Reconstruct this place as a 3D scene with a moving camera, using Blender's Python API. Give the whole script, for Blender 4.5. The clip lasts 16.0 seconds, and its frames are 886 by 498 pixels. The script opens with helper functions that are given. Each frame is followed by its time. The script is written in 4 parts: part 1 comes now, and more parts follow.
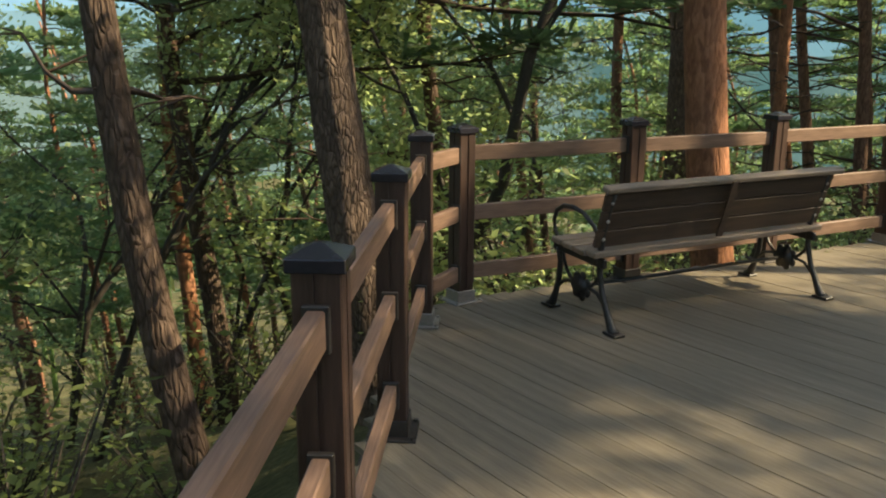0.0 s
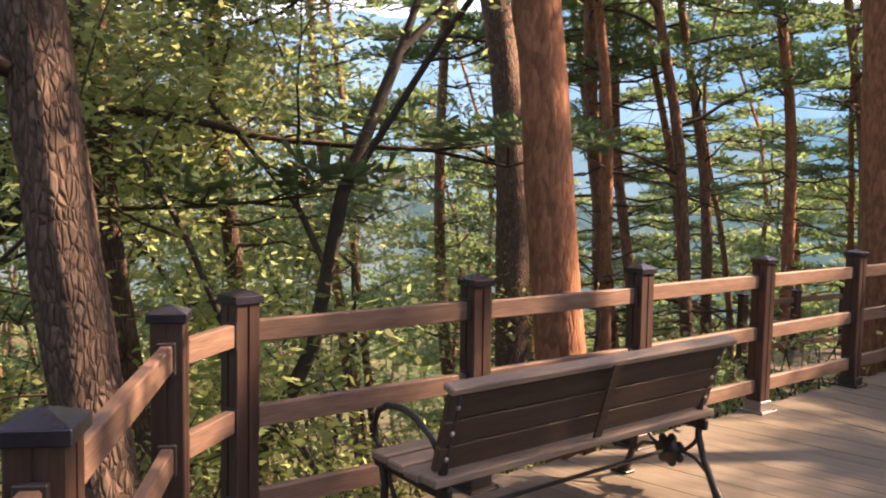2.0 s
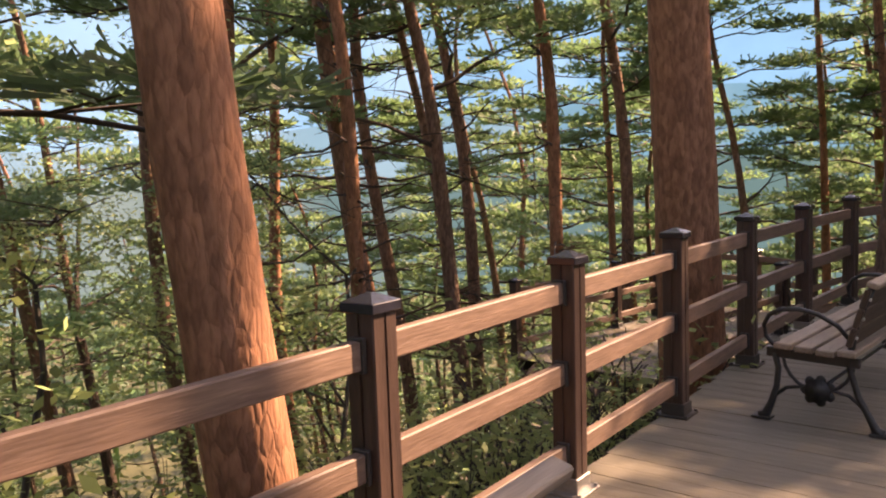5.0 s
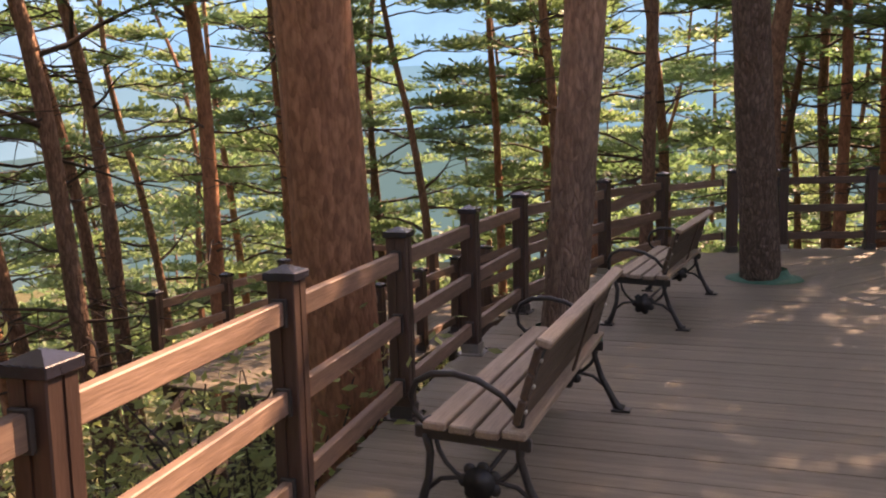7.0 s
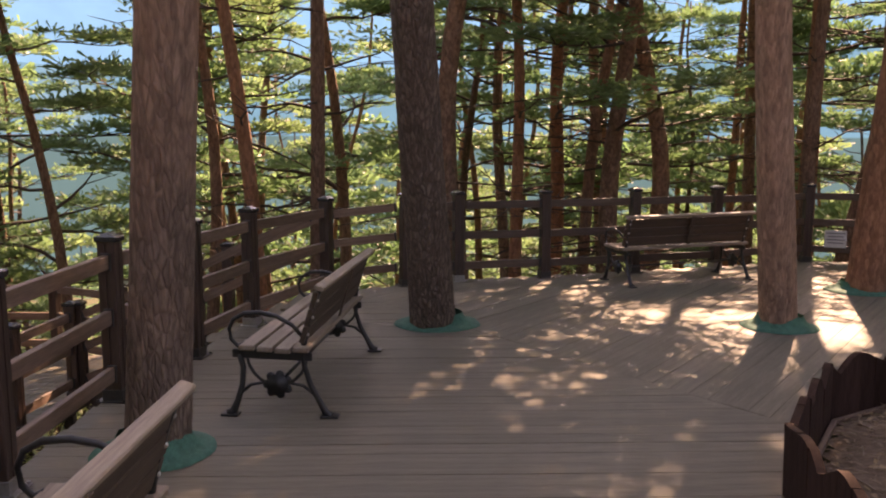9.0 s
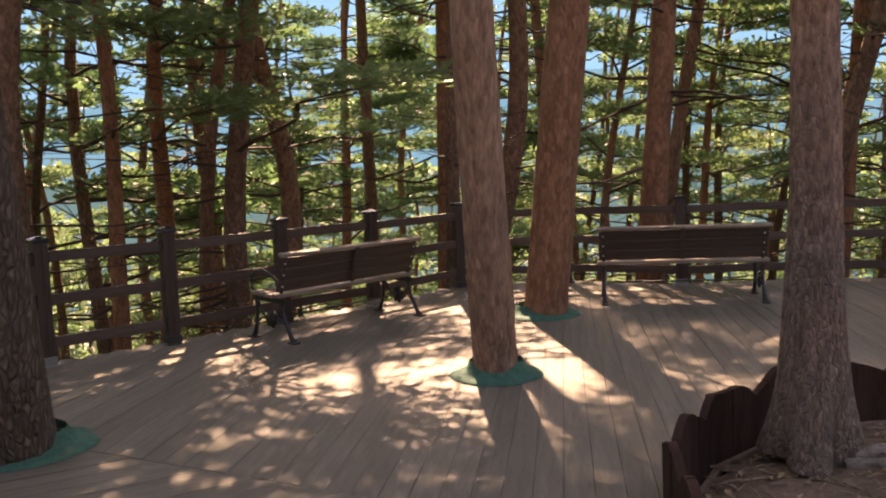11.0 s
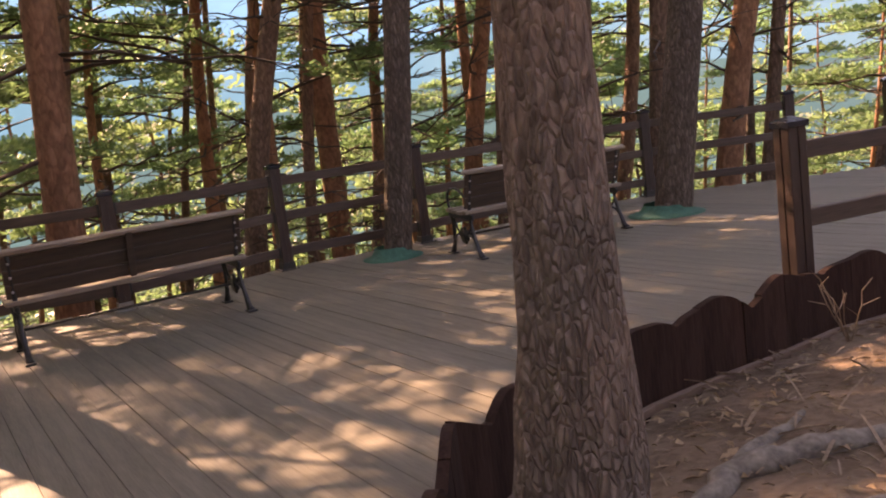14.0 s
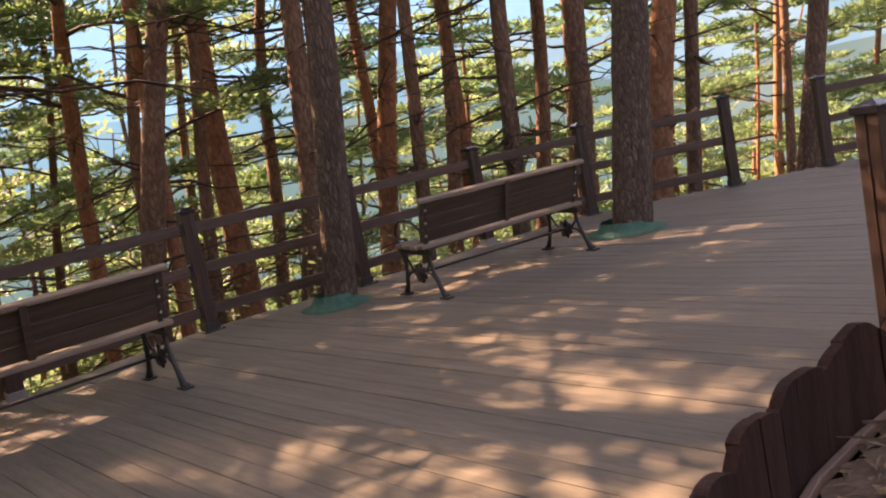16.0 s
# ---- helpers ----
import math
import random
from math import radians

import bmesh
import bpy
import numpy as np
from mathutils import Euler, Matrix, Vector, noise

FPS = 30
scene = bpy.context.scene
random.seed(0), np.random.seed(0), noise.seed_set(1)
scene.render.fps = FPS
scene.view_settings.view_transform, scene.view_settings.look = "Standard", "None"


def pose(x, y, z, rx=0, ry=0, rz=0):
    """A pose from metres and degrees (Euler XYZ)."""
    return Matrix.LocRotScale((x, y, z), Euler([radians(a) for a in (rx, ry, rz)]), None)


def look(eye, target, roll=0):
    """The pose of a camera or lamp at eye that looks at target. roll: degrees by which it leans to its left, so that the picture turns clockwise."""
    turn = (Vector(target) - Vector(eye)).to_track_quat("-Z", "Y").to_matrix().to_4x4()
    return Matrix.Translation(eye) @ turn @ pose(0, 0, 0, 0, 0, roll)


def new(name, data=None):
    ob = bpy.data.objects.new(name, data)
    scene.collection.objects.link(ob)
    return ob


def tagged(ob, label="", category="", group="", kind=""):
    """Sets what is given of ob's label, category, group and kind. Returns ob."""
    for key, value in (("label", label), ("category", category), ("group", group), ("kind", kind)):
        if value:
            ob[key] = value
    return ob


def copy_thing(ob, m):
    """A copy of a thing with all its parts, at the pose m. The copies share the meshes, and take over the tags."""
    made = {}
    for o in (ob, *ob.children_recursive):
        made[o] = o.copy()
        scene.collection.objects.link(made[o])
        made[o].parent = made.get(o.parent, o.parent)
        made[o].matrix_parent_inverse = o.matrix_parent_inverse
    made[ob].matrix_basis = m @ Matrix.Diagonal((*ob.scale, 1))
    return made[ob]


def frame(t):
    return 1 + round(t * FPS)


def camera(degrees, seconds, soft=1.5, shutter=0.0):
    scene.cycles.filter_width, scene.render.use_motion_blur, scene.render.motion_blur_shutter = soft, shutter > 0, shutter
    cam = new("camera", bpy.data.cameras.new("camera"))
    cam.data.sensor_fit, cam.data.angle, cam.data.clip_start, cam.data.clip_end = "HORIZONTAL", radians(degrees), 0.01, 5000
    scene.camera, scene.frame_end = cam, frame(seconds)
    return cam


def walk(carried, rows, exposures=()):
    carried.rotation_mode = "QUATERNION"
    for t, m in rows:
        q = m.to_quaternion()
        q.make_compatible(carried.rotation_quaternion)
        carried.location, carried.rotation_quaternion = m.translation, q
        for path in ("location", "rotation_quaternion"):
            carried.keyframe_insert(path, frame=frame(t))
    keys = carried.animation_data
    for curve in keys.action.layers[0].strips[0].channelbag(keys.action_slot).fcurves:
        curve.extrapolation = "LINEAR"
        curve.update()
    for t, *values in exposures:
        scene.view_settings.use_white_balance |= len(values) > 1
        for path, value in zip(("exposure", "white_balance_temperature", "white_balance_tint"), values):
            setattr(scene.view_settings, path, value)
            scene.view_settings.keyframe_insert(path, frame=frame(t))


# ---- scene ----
cam = camera(56.0, 16.0, soft=2.05)
PATH = [
    (0, (-1.529, -0.388, 1.545), (-0.936, 1.464, 1.08), 0.2),
    (0.5, (-1.474, -0.092, 1.556), (-0.873, 1.777, 1.176), 0.1),
    (1, (-1.324, 0.254, 1.517), (-0.67, 2.121, 1.227), 0.6),
    (1.5, (-1.103, 0.719, 1.516), (-0.285, 2.531, 1.308), 1.3),
    (2, (-0.869, 0.961, 1.546), (0.124, 2.692, 1.403), 0.9),
    (2.5, (-0.516, 1.21, 1.492), (0.642, 2.838, 1.393), -0.5),
    (3, (-0.226, 1.521, 1.469), (1.044, 3.062, 1.369), -1.1),
    (3.5, (0.05, 1.832, 1.476), (1.391, 3.311, 1.361), -1.6),
    (6, (1.698, 3.067, 1.536), (3.256, 4.287, 1.246), -2.2),
    (6.5, (2.138, 3.145, 1.59), (3.847, 4.143, 1.297), -1.7),
    (7, (2.596, 3.206, 1.602), (4.411, 4.005, 1.341), -1.5),
    (7.5, (3.042, 3.206, 1.618), (4.91, 3.874, 1.364), -1.3),
    (8, (3.465, 3.196, 1.648), (5.384, 3.692, 1.381), -0.8),
    (8.5, (3.963, 3.175, 1.678), (5.923, 3.472, 1.414), -0.4),
    (9, (4.543, 3.128, 1.679), (6.524, 3.24, 1.428), -0.2),
    (11.5, (7.32, 3.362, 1.442), (8.998, 2.284, 1.292), -3.4),
    (12, (7.751, 3.224, 1.363), (9.271, 1.928, 1.264), -4.4),
    (12.5, (8.135, 2.916, 1.368), (9.515, 1.472, 1.277), -4.7),
    (13, (8.489, 2.588, 1.379), (9.723, 1.021, 1.229), -5.3),
    (13.5, (8.76, 2.369, 1.347), (9.784, 0.664, 1.132), -6.5),
    (14, (9.054, 2.098, 1.349), (9.868, 0.297, 1.039), -7.7),
    (14.5, (9.34, 1.925, 1.335), (10.008, 0.075, 0.973), -8.7),
    (15, (9.575, 1.742, 1.353), (10.15, -0.134, 0.964), -9.8),
    (15.5, (9.80, 1.555, 1.353), (10.341, -0.338, 1.0), -10.6),
    (16, (10.05, 1.37, 1.342), (10.583, -0.539, 1.064), -11.2),
]
walk(cam, [(t, look(eye, target, roll)) for t, eye, target, roll in PATH], [(0, 1.72, 8200, 10), (1, 2.1, 8300, 30), (2, 2.3, 8700, 42), (3, 2.28, 9200, 50), (6, 2.3, 9300, 40), (7, 2.4, 9500, 46), (9, 2.35, 9500, 46), (11.5, 2.4, 9400, 43), (12.5, 2.25, 9700, 48), (13.5, 2.6, 9900, 50), (15, 2.6, 9700, 45), (16, 2.7, 9800, 49)])

# ---- light ----
SUN_AZ = radians(-21)
SUN_EL = radians(38)
world = bpy.data.worlds.new("world")
scene.world = world
world.use_nodes = True
wn = world.node_tree
sky = wn.nodes.new("ShaderNodeTexSky")
sky.sky_type = "NISHITA"
sky.sun_disc = False
sky.sun_elevation = SUN_EL
sky.sun_rotation = radians(90) - SUN_AZ
wn.links.new(sky.outputs[0], wn.nodes["Background"].inputs[0])
wn.nodes["Background"].inputs[1].default_value = 0.15
sun = new("sun", bpy.data.lights.new("sun", "SUN"))
sun.data.energy = 3.7
sun.data.angle = radians(0.53)
sun.data.color = (1.0, 0.9, 0.69)
SUN_DIR = Vector((math.cos(SUN_EL) * math.cos(SUN_AZ), math.cos(SUN_EL) * math.sin(SUN_AZ), math.sin(SUN_EL)))
sun.matrix_world = look(SUN_DIR * 60, (0, 0, 0))


# ---- materials ----
def mat(name, c1, c2, rough=0.7, scale=6.0, bump=0.3, stretch=(1, 1, 1), fine=60.0, metal=0.0, vary=0.15, spec=0.5, bump_dist=0.01):
    """Two-scale noise between two colours, with a bump and a little variation from object to object."""
    m = bpy.data.materials.new(name)
    m.use_nodes = True
    t = m.node_tree
    b = t.nodes["Principled BSDF"]
    tc = t.nodes.new("ShaderNodeTexCoord")
    mp = t.nodes.new("ShaderNodeMapping")
    mp.inputs["Scale"].default_value = stretch
    t.links.new(tc.outputs["Object"], mp.inputs[0])
    n1 = t.nodes.new("ShaderNodeTexNoise")
    n1.inputs["Scale"].default_value = scale
    n1.inputs["Detail"].default_value = 6
    n2 = t.nodes.new("ShaderNodeTexNoise")
    n2.inputs["Scale"].default_value = fine
    n2.inputs["Detail"].default_value = 4
    t.links.new(mp.outputs[0], n1.inputs[0])
    t.links.new(mp.outputs[0], n2.inputs[0])
    mixf = t.nodes.new("ShaderNodeMath")
    mixf.operation = "MULTIPLY_ADD"
    t.links.new(n2.outputs[0], mixf.inputs[0])
    mixf.inputs[1].default_value = 0.5
    half = t.nodes.new("ShaderNodeMath")
    half.operation = "MULTIPLY"
    half.inputs[1].default_value = 0.75
    t.links.new(n1.outputs[0], half.inputs[0])
    t.links.new(half.outputs[0], mixf.inputs[2])
    ramp = t.nodes.new("ShaderNodeValToRGB")
    ramp.color_ramp.elements[0].position = 0.38
    ramp.color_ramp.elements[1].position = 0.85
    ramp.color_ramp.elements[0].color = (*c1, 1)
    ramp.color_ramp.elements[1].color = (*c2, 1)
    t.links.new(mixf.outputs[0], ramp.inputs[0])
    info = t.nodes.new("ShaderNodeObjectInfo")
    mr = t.nodes.new("ShaderNodeMapRange")
    mr.inputs[3].default_value = 1 - vary
    mr.inputs[4].default_value = 1 + vary
    t.links.new(info.outputs["Random"], mr.inputs[0])
    hsv = t.nodes.new("ShaderNodeHueSaturation")
    t.links.new(mr.outputs[0], hsv.inputs["Value"])
    t.links.new(ramp.outputs[0], hsv.inputs["Color"])
    t.links.new(hsv.outputs[0], b.inputs["Base Color"])
    b.inputs["Roughness"].default_value = rough
    b.inputs["Metallic"].default_value = metal
    b.inputs["Specular IOR Level"].default_value = spec
    bp = t.nodes.new("ShaderNodeBump")
    bp.inputs["Strength"].default_value = bump
    bp.inputs["Distance"].default_value = bump_dist
    t.links.new(mixf.outputs[0], bp.inputs["Height"])
    t.links.new(bp.outputs[0], b.inputs["Normal"])
    return m


def bark_mat(name, dark, mid, red, z0, z1, cell=7.0, bump=0.8, crack=0.5, tall=0.3, speck=0.75):
    """Plated pine bark: grey-brown and cracked low down, thin and orange-red higher up."""
    m = bpy.data.materials.new(name)
    m.use_nodes = True
    t = m.node_tree
    b = t.nodes["Principled BSDF"]
    tc = t.nodes.new("ShaderNodeTexCoord")
    mp = t.nodes.new("ShaderNodeMapping")
    mp.inputs["Scale"].default_value = (1, 1, tall)
    t.links.new(tc.outputs["Object"], mp.inputs[0])
    warp = t.nodes.new("ShaderNodeTexNoise")
    warp.inputs["Scale"].default_value = 13.0
    warp.inputs["Detail"].default_value = 5
    t.links.new(mp.outputs[0], warp.inputs[0])
    add = t.nodes.new("ShaderNodeVectorMath")
    add.operation = "MULTIPLY_ADD"
    add.inputs[1].default_value = (0.045, 0.045, 0.06)
    t.links.new(warp.outputs["Color"], add.inputs[0])
    t.links.new(mp.outputs[0], add.inputs[2])
    vo = t.nodes.new("ShaderNodeTexVoronoi")
    vo.feature = "DISTANCE_TO_EDGE"
    vo.inputs["Scale"].default_value = cell * 4.2
    t.links.new(add.outputs[0], vo.inputs[0])
    r1 = t.nodes.new("ShaderNodeValToRGB")
    r1.color_ramp.elements[0].position = 0.0
    r1.color_ramp.elements[1].position = 0.24
    t.links.new(vo.outputs["Distance"], r1.inputs[0])
    fine = t.nodes.new("ShaderNodeTexNoise")
    fine.inputs["Scale"].default_value = 38.0
    fine.inputs["Detail"].default_value = 5
    t.links.new(mp.outputs[0], fine.inputs[0])
    big = t.nodes.new("ShaderNodeTexNoise")
    big.inputs["Scale"].default_value = 1.6
    big.inputs["Detail"].default_value = 3
    t.links.new(tc.outputs["Object"], big.inputs[0])
    sep = t.nodes.new("ShaderNodeSeparateXYZ")
    t.links.new(tc.outputs["Object"], sep.inputs[0])
    info = t.nodes.new("ShaderNodeObjectInfo")
    off = t.nodes.new("ShaderNodeMath")
    off.operation = "MULTIPLY_ADD"
    off.inputs[1].default_value = 4.0
    t.links.new(big.outputs[0], off.inputs[0])
    t.links.new(sep.outputs["Z"], off.inputs[2])
    off2 = t.nodes.new("ShaderNodeMath")
    off2.operation = "MULTIPLY_ADD"
    off2.inputs[1].default_value = 3.0
    t.links.new(info.outputs["Random"], off2.inputs[0])
    t.links.new(off.outputs[0], off2.inputs[2])
    hr = t.nodes.new("ShaderNodeMapRange")
    hr.inputs[1].default_value = z0 + 3.5
    hr.inputs[2].default_value = z1 + 3.5
    t.links.new(off2.outputs[0], hr.inputs[0])
    body = t.nodes.new("ShaderNodeMix")
    body.data_type = "RGBA"
    body.inputs[6].default_value = (*mid, 1)
    body.inputs[7].default_value = (*red, 1)
    t.links.new(hr.outputs[0], body.inputs[0])
    grain = t.nodes.new("ShaderNodeMix")
    grain.data_type = "RGBA"
    grain.blend_type = "MULTIPLY"
    grain.inputs[0].default_value = speck
    plate = t.nodes.new("ShaderNodeTexVoronoi")
    plate.inputs["Scale"].default_value = cell * 4.2
    t.links.new(add.outputs[0], plate.inputs[0])
    tone = t.nodes.new("ShaderNodeSeparateColor")
    t.links.new(plate.outputs["Color"], tone.inputs[0])
    tr = t.nodes.new("ShaderNodeMapRange")
    tr.inputs[3].default_value = 0.72
    tr.inputs[4].default_value = 1.22
    t.links.new(tone.outputs[0], tr.inputs[0])
    toned = t.nodes.new("ShaderNodeHueSaturation")
    t.links.new(tr.outputs[0], toned.inputs["Value"])
    t.links.new(body.outputs[2], toned.inputs["Color"])
    t.links.new(toned.outputs[0], grain.inputs[6])
    fr = t.nodes.new("ShaderNodeValToRGB")
    fr.color_ramp.elements[0].position = 0.3
    fr.color_ramp.elements[1].position = 0.65
    fr.color_ramp.elements[0].color = (0.35, 0.33, 0.32, 1)
    fr.color_ramp.elements[1].color = (1, 1, 1, 1)
    t.links.new(fine.outputs[0], fr.inputs[0])
    t.links.new(fr.outputs[0], grain.inputs[7])
    # cracks fade where the bark is thin
    cf = t.nodes.new("ShaderNodeMath")
    cf.operation = "MULTIPLY_ADD"
    cf.inputs[1].default_value = -0.75 * crack
    cf.inputs[2].default_value = crack
    t.links.new(hr.outputs[0], cf.inputs[0])
    inv = t.nodes.new("ShaderNodeMath")
    inv.operation = "SUBTRACT"
    inv.inputs[0].default_value = 1.0
    t.links.new(r1.outputs[0], inv.inputs[1])
    ck = t.nodes.new("ShaderNodeMath")
    ck.operation = "MULTIPLY"
    t.links.new(inv.outputs[0], ck.inputs[0])
    t.links.new(cf.outputs[0], ck.inputs[1])
    fin = t.nodes.new("ShaderNodeMix")
    fin.data_type = "RGBA"
    fin.inputs[7].default_value = (*dark, 1)
    t.links.new(ck.outputs[0], fin.inputs[0])
    t.links.new(grain.outputs[2], fin.inputs[6])
    t.links.new(fin.outputs[2], b.inputs["Base Color"])
    b.inputs["Roughness"].default_value = 0.85
    b.inputs["Specular IOR Level"].default_value = 0.25
    hsum = t.nodes.new("ShaderNodeMath")
    hsum.operation = "MULTIPLY_ADD"
    hsum.inputs[1].default_value = 0.35
    t.links.new(fine.outputs[0], hsum.inputs[0])
    hs2 = t.nodes.new("ShaderNodeMath")
    hs2.operation = "MULTIPLY"
    t.links.new(r1.outputs[0], hs2.inputs[0])
    t.links.new(cf.outputs[0], hs2.inputs[1])
    t.links.new(hs2.outputs[0], hsum.inputs[2])
    bp = t.nodes.new("ShaderNodeBump")
    bp.inputs["Strength"].default_value = bump
    bp.inputs["Distance"].default_value = 0.025
    t.links.new(hsum.outputs[0], bp.inputs["Height"])
    t.links.new(bp.outputs[0], b.inputs["Normal"])
    return m


def leaf_mat(name, c1, c2, trans, share=0.45):
    """Foliage: varied green, partly lit through."""
    m = bpy.data.materials.new(name)
    m.use_nodes = True
    t = m.node_tree
    b = t.nodes["Principled BSDF"]
    out = t.nodes["Material Output"]
    geo = t.nodes.new("ShaderNodeNewGeometry")
    ramp = t.nodes.new("ShaderNodeValToRGB")
    ramp.color_ramp.elements[0].color = (*c1, 1)
    ramp.color_ramp.elements[1].color = (*c2, 1)
    t.links.new(geo.outputs["Random Per Island"], ramp.inputs[0])
    t.links.new(ramp.outputs[0], b.inputs["Base Color"])
    b.inputs["Roughness"].default_value = 0.55
    b.inputs["Specular IOR Level"].default_value = 0.35
    tr = t.nodes.new("ShaderNodeBsdfTranslucent")
    info = t.nodes.new("ShaderNodeObjectInfo")
    hs = t.nodes.new("ShaderNodeHueSaturation")
    hs.inputs["Color"].default_value = (*trans, 1)
    mr = t.nodes.new("ShaderNodeMapRange")
    mr.inputs[3].default_value = 0.475
    mr.inputs[4].default_value = 0.52
    t.links.new(info.outputs["Random"], mr.inputs[0])
    t.links.new(mr.outputs[0], hs.inputs["Hue"])
    t.links.new(hs.outputs[0], tr.inputs[0])
    mx = t.nodes.new("ShaderNodeMixShader")
    mx.inputs[0].default_value = share
    t.links.new(b.outputs[0], mx.inputs[1])
    t.links.new(tr.outputs[0], mx.inputs[2])
    t.links.new(mx.outputs[0], out.inputs[0])
    return m


DECK = mat("deck_board", (0.106, 0.088, 0.066), (0.200, 0.172, 0.126), 0.66, 1.6, 0.35, (1, 14, 14), 9.0, vary=0.09, spec=0.35)
JOIST = mat("joist_wood", (0.05, 0.035, 0.028), (0.09, 0.065, 0.05), 0.8)
POST = mat("post_wood", (0.030, 0.015, 0.011), (0.068, 0.036, 0.026), 0.5, 3.0, 0.3, (9, 9, 1), 14.0, vary=0.12)
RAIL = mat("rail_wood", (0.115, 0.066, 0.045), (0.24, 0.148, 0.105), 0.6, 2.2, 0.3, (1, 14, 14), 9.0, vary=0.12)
# dark brown copy of RAIL, with the backlit runs' shade put into the colour
RAIL_BACKLIT = mat("rail_backlit_wood", (0.05, 0.029, 0.021), (0.115, 0.07, 0.05), 0.6, 2.2, 0.3, (1, 14, 14), 9.0, vary=0.15)
CAP = mat("cap_metal", (0.012, 0.012, 0.016), (0.026, 0.026, 0.036), 0.22, 5.0, 0.1, vary=0.05)
BRACKET = mat("bracket_metal", (0.02, 0.017, 0.016), (0.04, 0.034, 0.03), 0.5, vary=0.05)
FLANGE = mat("flange_steel", (0.22, 0.21, 0.2), (0.36, 0.34, 0.32), 0.4, metal=0.7, vary=0.1)
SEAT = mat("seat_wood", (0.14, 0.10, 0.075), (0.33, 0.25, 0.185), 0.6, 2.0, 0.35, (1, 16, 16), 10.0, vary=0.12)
# brown bench wood, darkened further to hold the shade of the backlit backs
BACK_SHADED = mat("back_shaded_wood", (0.035, 0.021, 0.014), (0.085, 0.052, 0.034), 0.6, 2.0, 0.35, (1, 16, 16), 10.0, vary=0.12)
IRON = mat("black_iron", (0.012, 0.012, 0.013), (0.03, 0.029, 0.028), 0.42, 20.0, 0.25, vary=0.1)
BOLT = mat("bolt_steel", (0.4, 0.39, 0.37), (0.6, 0.58, 0.55), 0.35, metal=0.9)
EDGE = mat("edging_wood", (0.026, 0.012, 0.009), (0.058, 0.029, 0.021), 0.9, 3.0, 0.45, (8, 8, 1), 12.0, vary=0.2, spec=0.15)
EDGE_CUT = mat("edging_end_grain", (0.16, 0.10, 0.07), (0.3, 0.2, 0.15), 0.7, 8.0, 0.4)
SOIL = mat("soil", (0.07, 0.045, 0.03), (0.24, 0.165, 0.115), 0.95, 2.2, 0.9, (1, 1, 1), 26.0, vary=0.0, spec=0.1, bump_dist=0.03)
SLOPE = mat("slope_floor", (0.03, 0.035, 0.015), (0.13, 0.12, 0.06), 0.95, 0.9, 0.9, (1, 1, 1), 12.0, vary=0.0, spec=0.1, bump_dist=0.06)
NEEDLE_LITTER = mat("dry_needles", (0.14, 0.085, 0.05), (0.36, 0.25, 0.17), 0.9, 9.0, 0.2)
NET = mat("green_net", (0.012, 0.075, 0.05), (0.03, 0.16, 0.11), 0.8, 22.0, 0.8, vary=0.08)
PAPER = mat("sign_white", (0.42, 0.42, 0.40), (0.55, 0.55, 0.53), 0.5, vary=0.0)
INK = mat("sign_ink", (0.12, 0.12, 0.13), (0.2, 0.2, 0.2), 0.6, vary=0.0)
BARK_RED = bark_mat("bark_red", (0.10, 0.045, 0.026), (0.30, 0.14, 0.085), (0.38, 0.172, 0.095), -3.0, 5.0, 6.0, 0.6, 0.42, 0.35, 0.6)
BARK = bark_mat("bark_pine", (0.060, 0.036, 0.027), (0.215, 0.14, 0.105), (0.34, 0.18, 0.112), 0.0, 7.0, 6.5, 0.8, 0.6)
BARK_DECK = bark_mat("bark_deck_pine", (0.075, 0.046, 0.035), (0.245, 0.165, 0.128), (0.42, 0.235, 0.155), -0.4, 2.3, 8.0, 0.8, 0.5, 0.28, 0.6)
BARK_ROUGH = bark_mat("bark_rough", (0.055, 0.038, 0.03), (0.20, 0.142, 0.11), (0.24, 0.15, 0.108), 2.0, 9.0, 7.0, 1.0, 0.6, 0.35)
BARK_DARK = bark_mat("bark_dark", (0.04, 0.027, 0.020), (0.14, 0.095, 0.072), (0.25, 0.135, 0.08), 3.0, 11.0, 6.0, 0.9, 0.6)
BARK_COARSE = bark_mat("bark_coarse", (0.115, 0.078, 0.062), (0.30, 0.215, 0.172), (0.46, 0.24, 0.155), -0.6, 1.8, 12.5, 1.0, 0.40, 0.42)
ROOT = mat("root_bark", (0.07, 0.055, 0.045), (0.30, 0.25, 0.205), 0.9, 9.0, 1.0, (1, 1, 1), 45.0, vary=0.05, spec=0.2)
DRY_LEAF = mat("dry_leaves", (0.13, 0.075, 0.04), (0.42, 0.28, 0.16), 0.8, 7.0, 0.2)
LIMB = mat("limb_bark", (0.022, 0.014, 0.010), (0.085, 0.05, 0.034), 0.85, 3.0, 0.6)
LIMB_GREY = mat("limb_grey", (0.018, 0.015, 0.012), (0.06, 0.05, 0.04), 0.85, 3.0, 0.6)
PINE_LEAF = leaf_mat("pine_needles", (0.030, 0.058, 0.027), (0.085, 0.135, 0.05), (0.24, 0.42, 0.17), 0.36)
PINE_LEAF_DARK = leaf_mat("pine_needles_dark", (0.018, 0.036, 0.020), (0.05, 0.08, 0.035), (0.20, 0.32, 0.15), 0.34)
BROAD_LEAF = leaf_mat("broad_leaves", (0.06, 0.09, 0.03), (0.17, 0.21, 0.07), (0.52, 0.64, 0.28), 0.55)


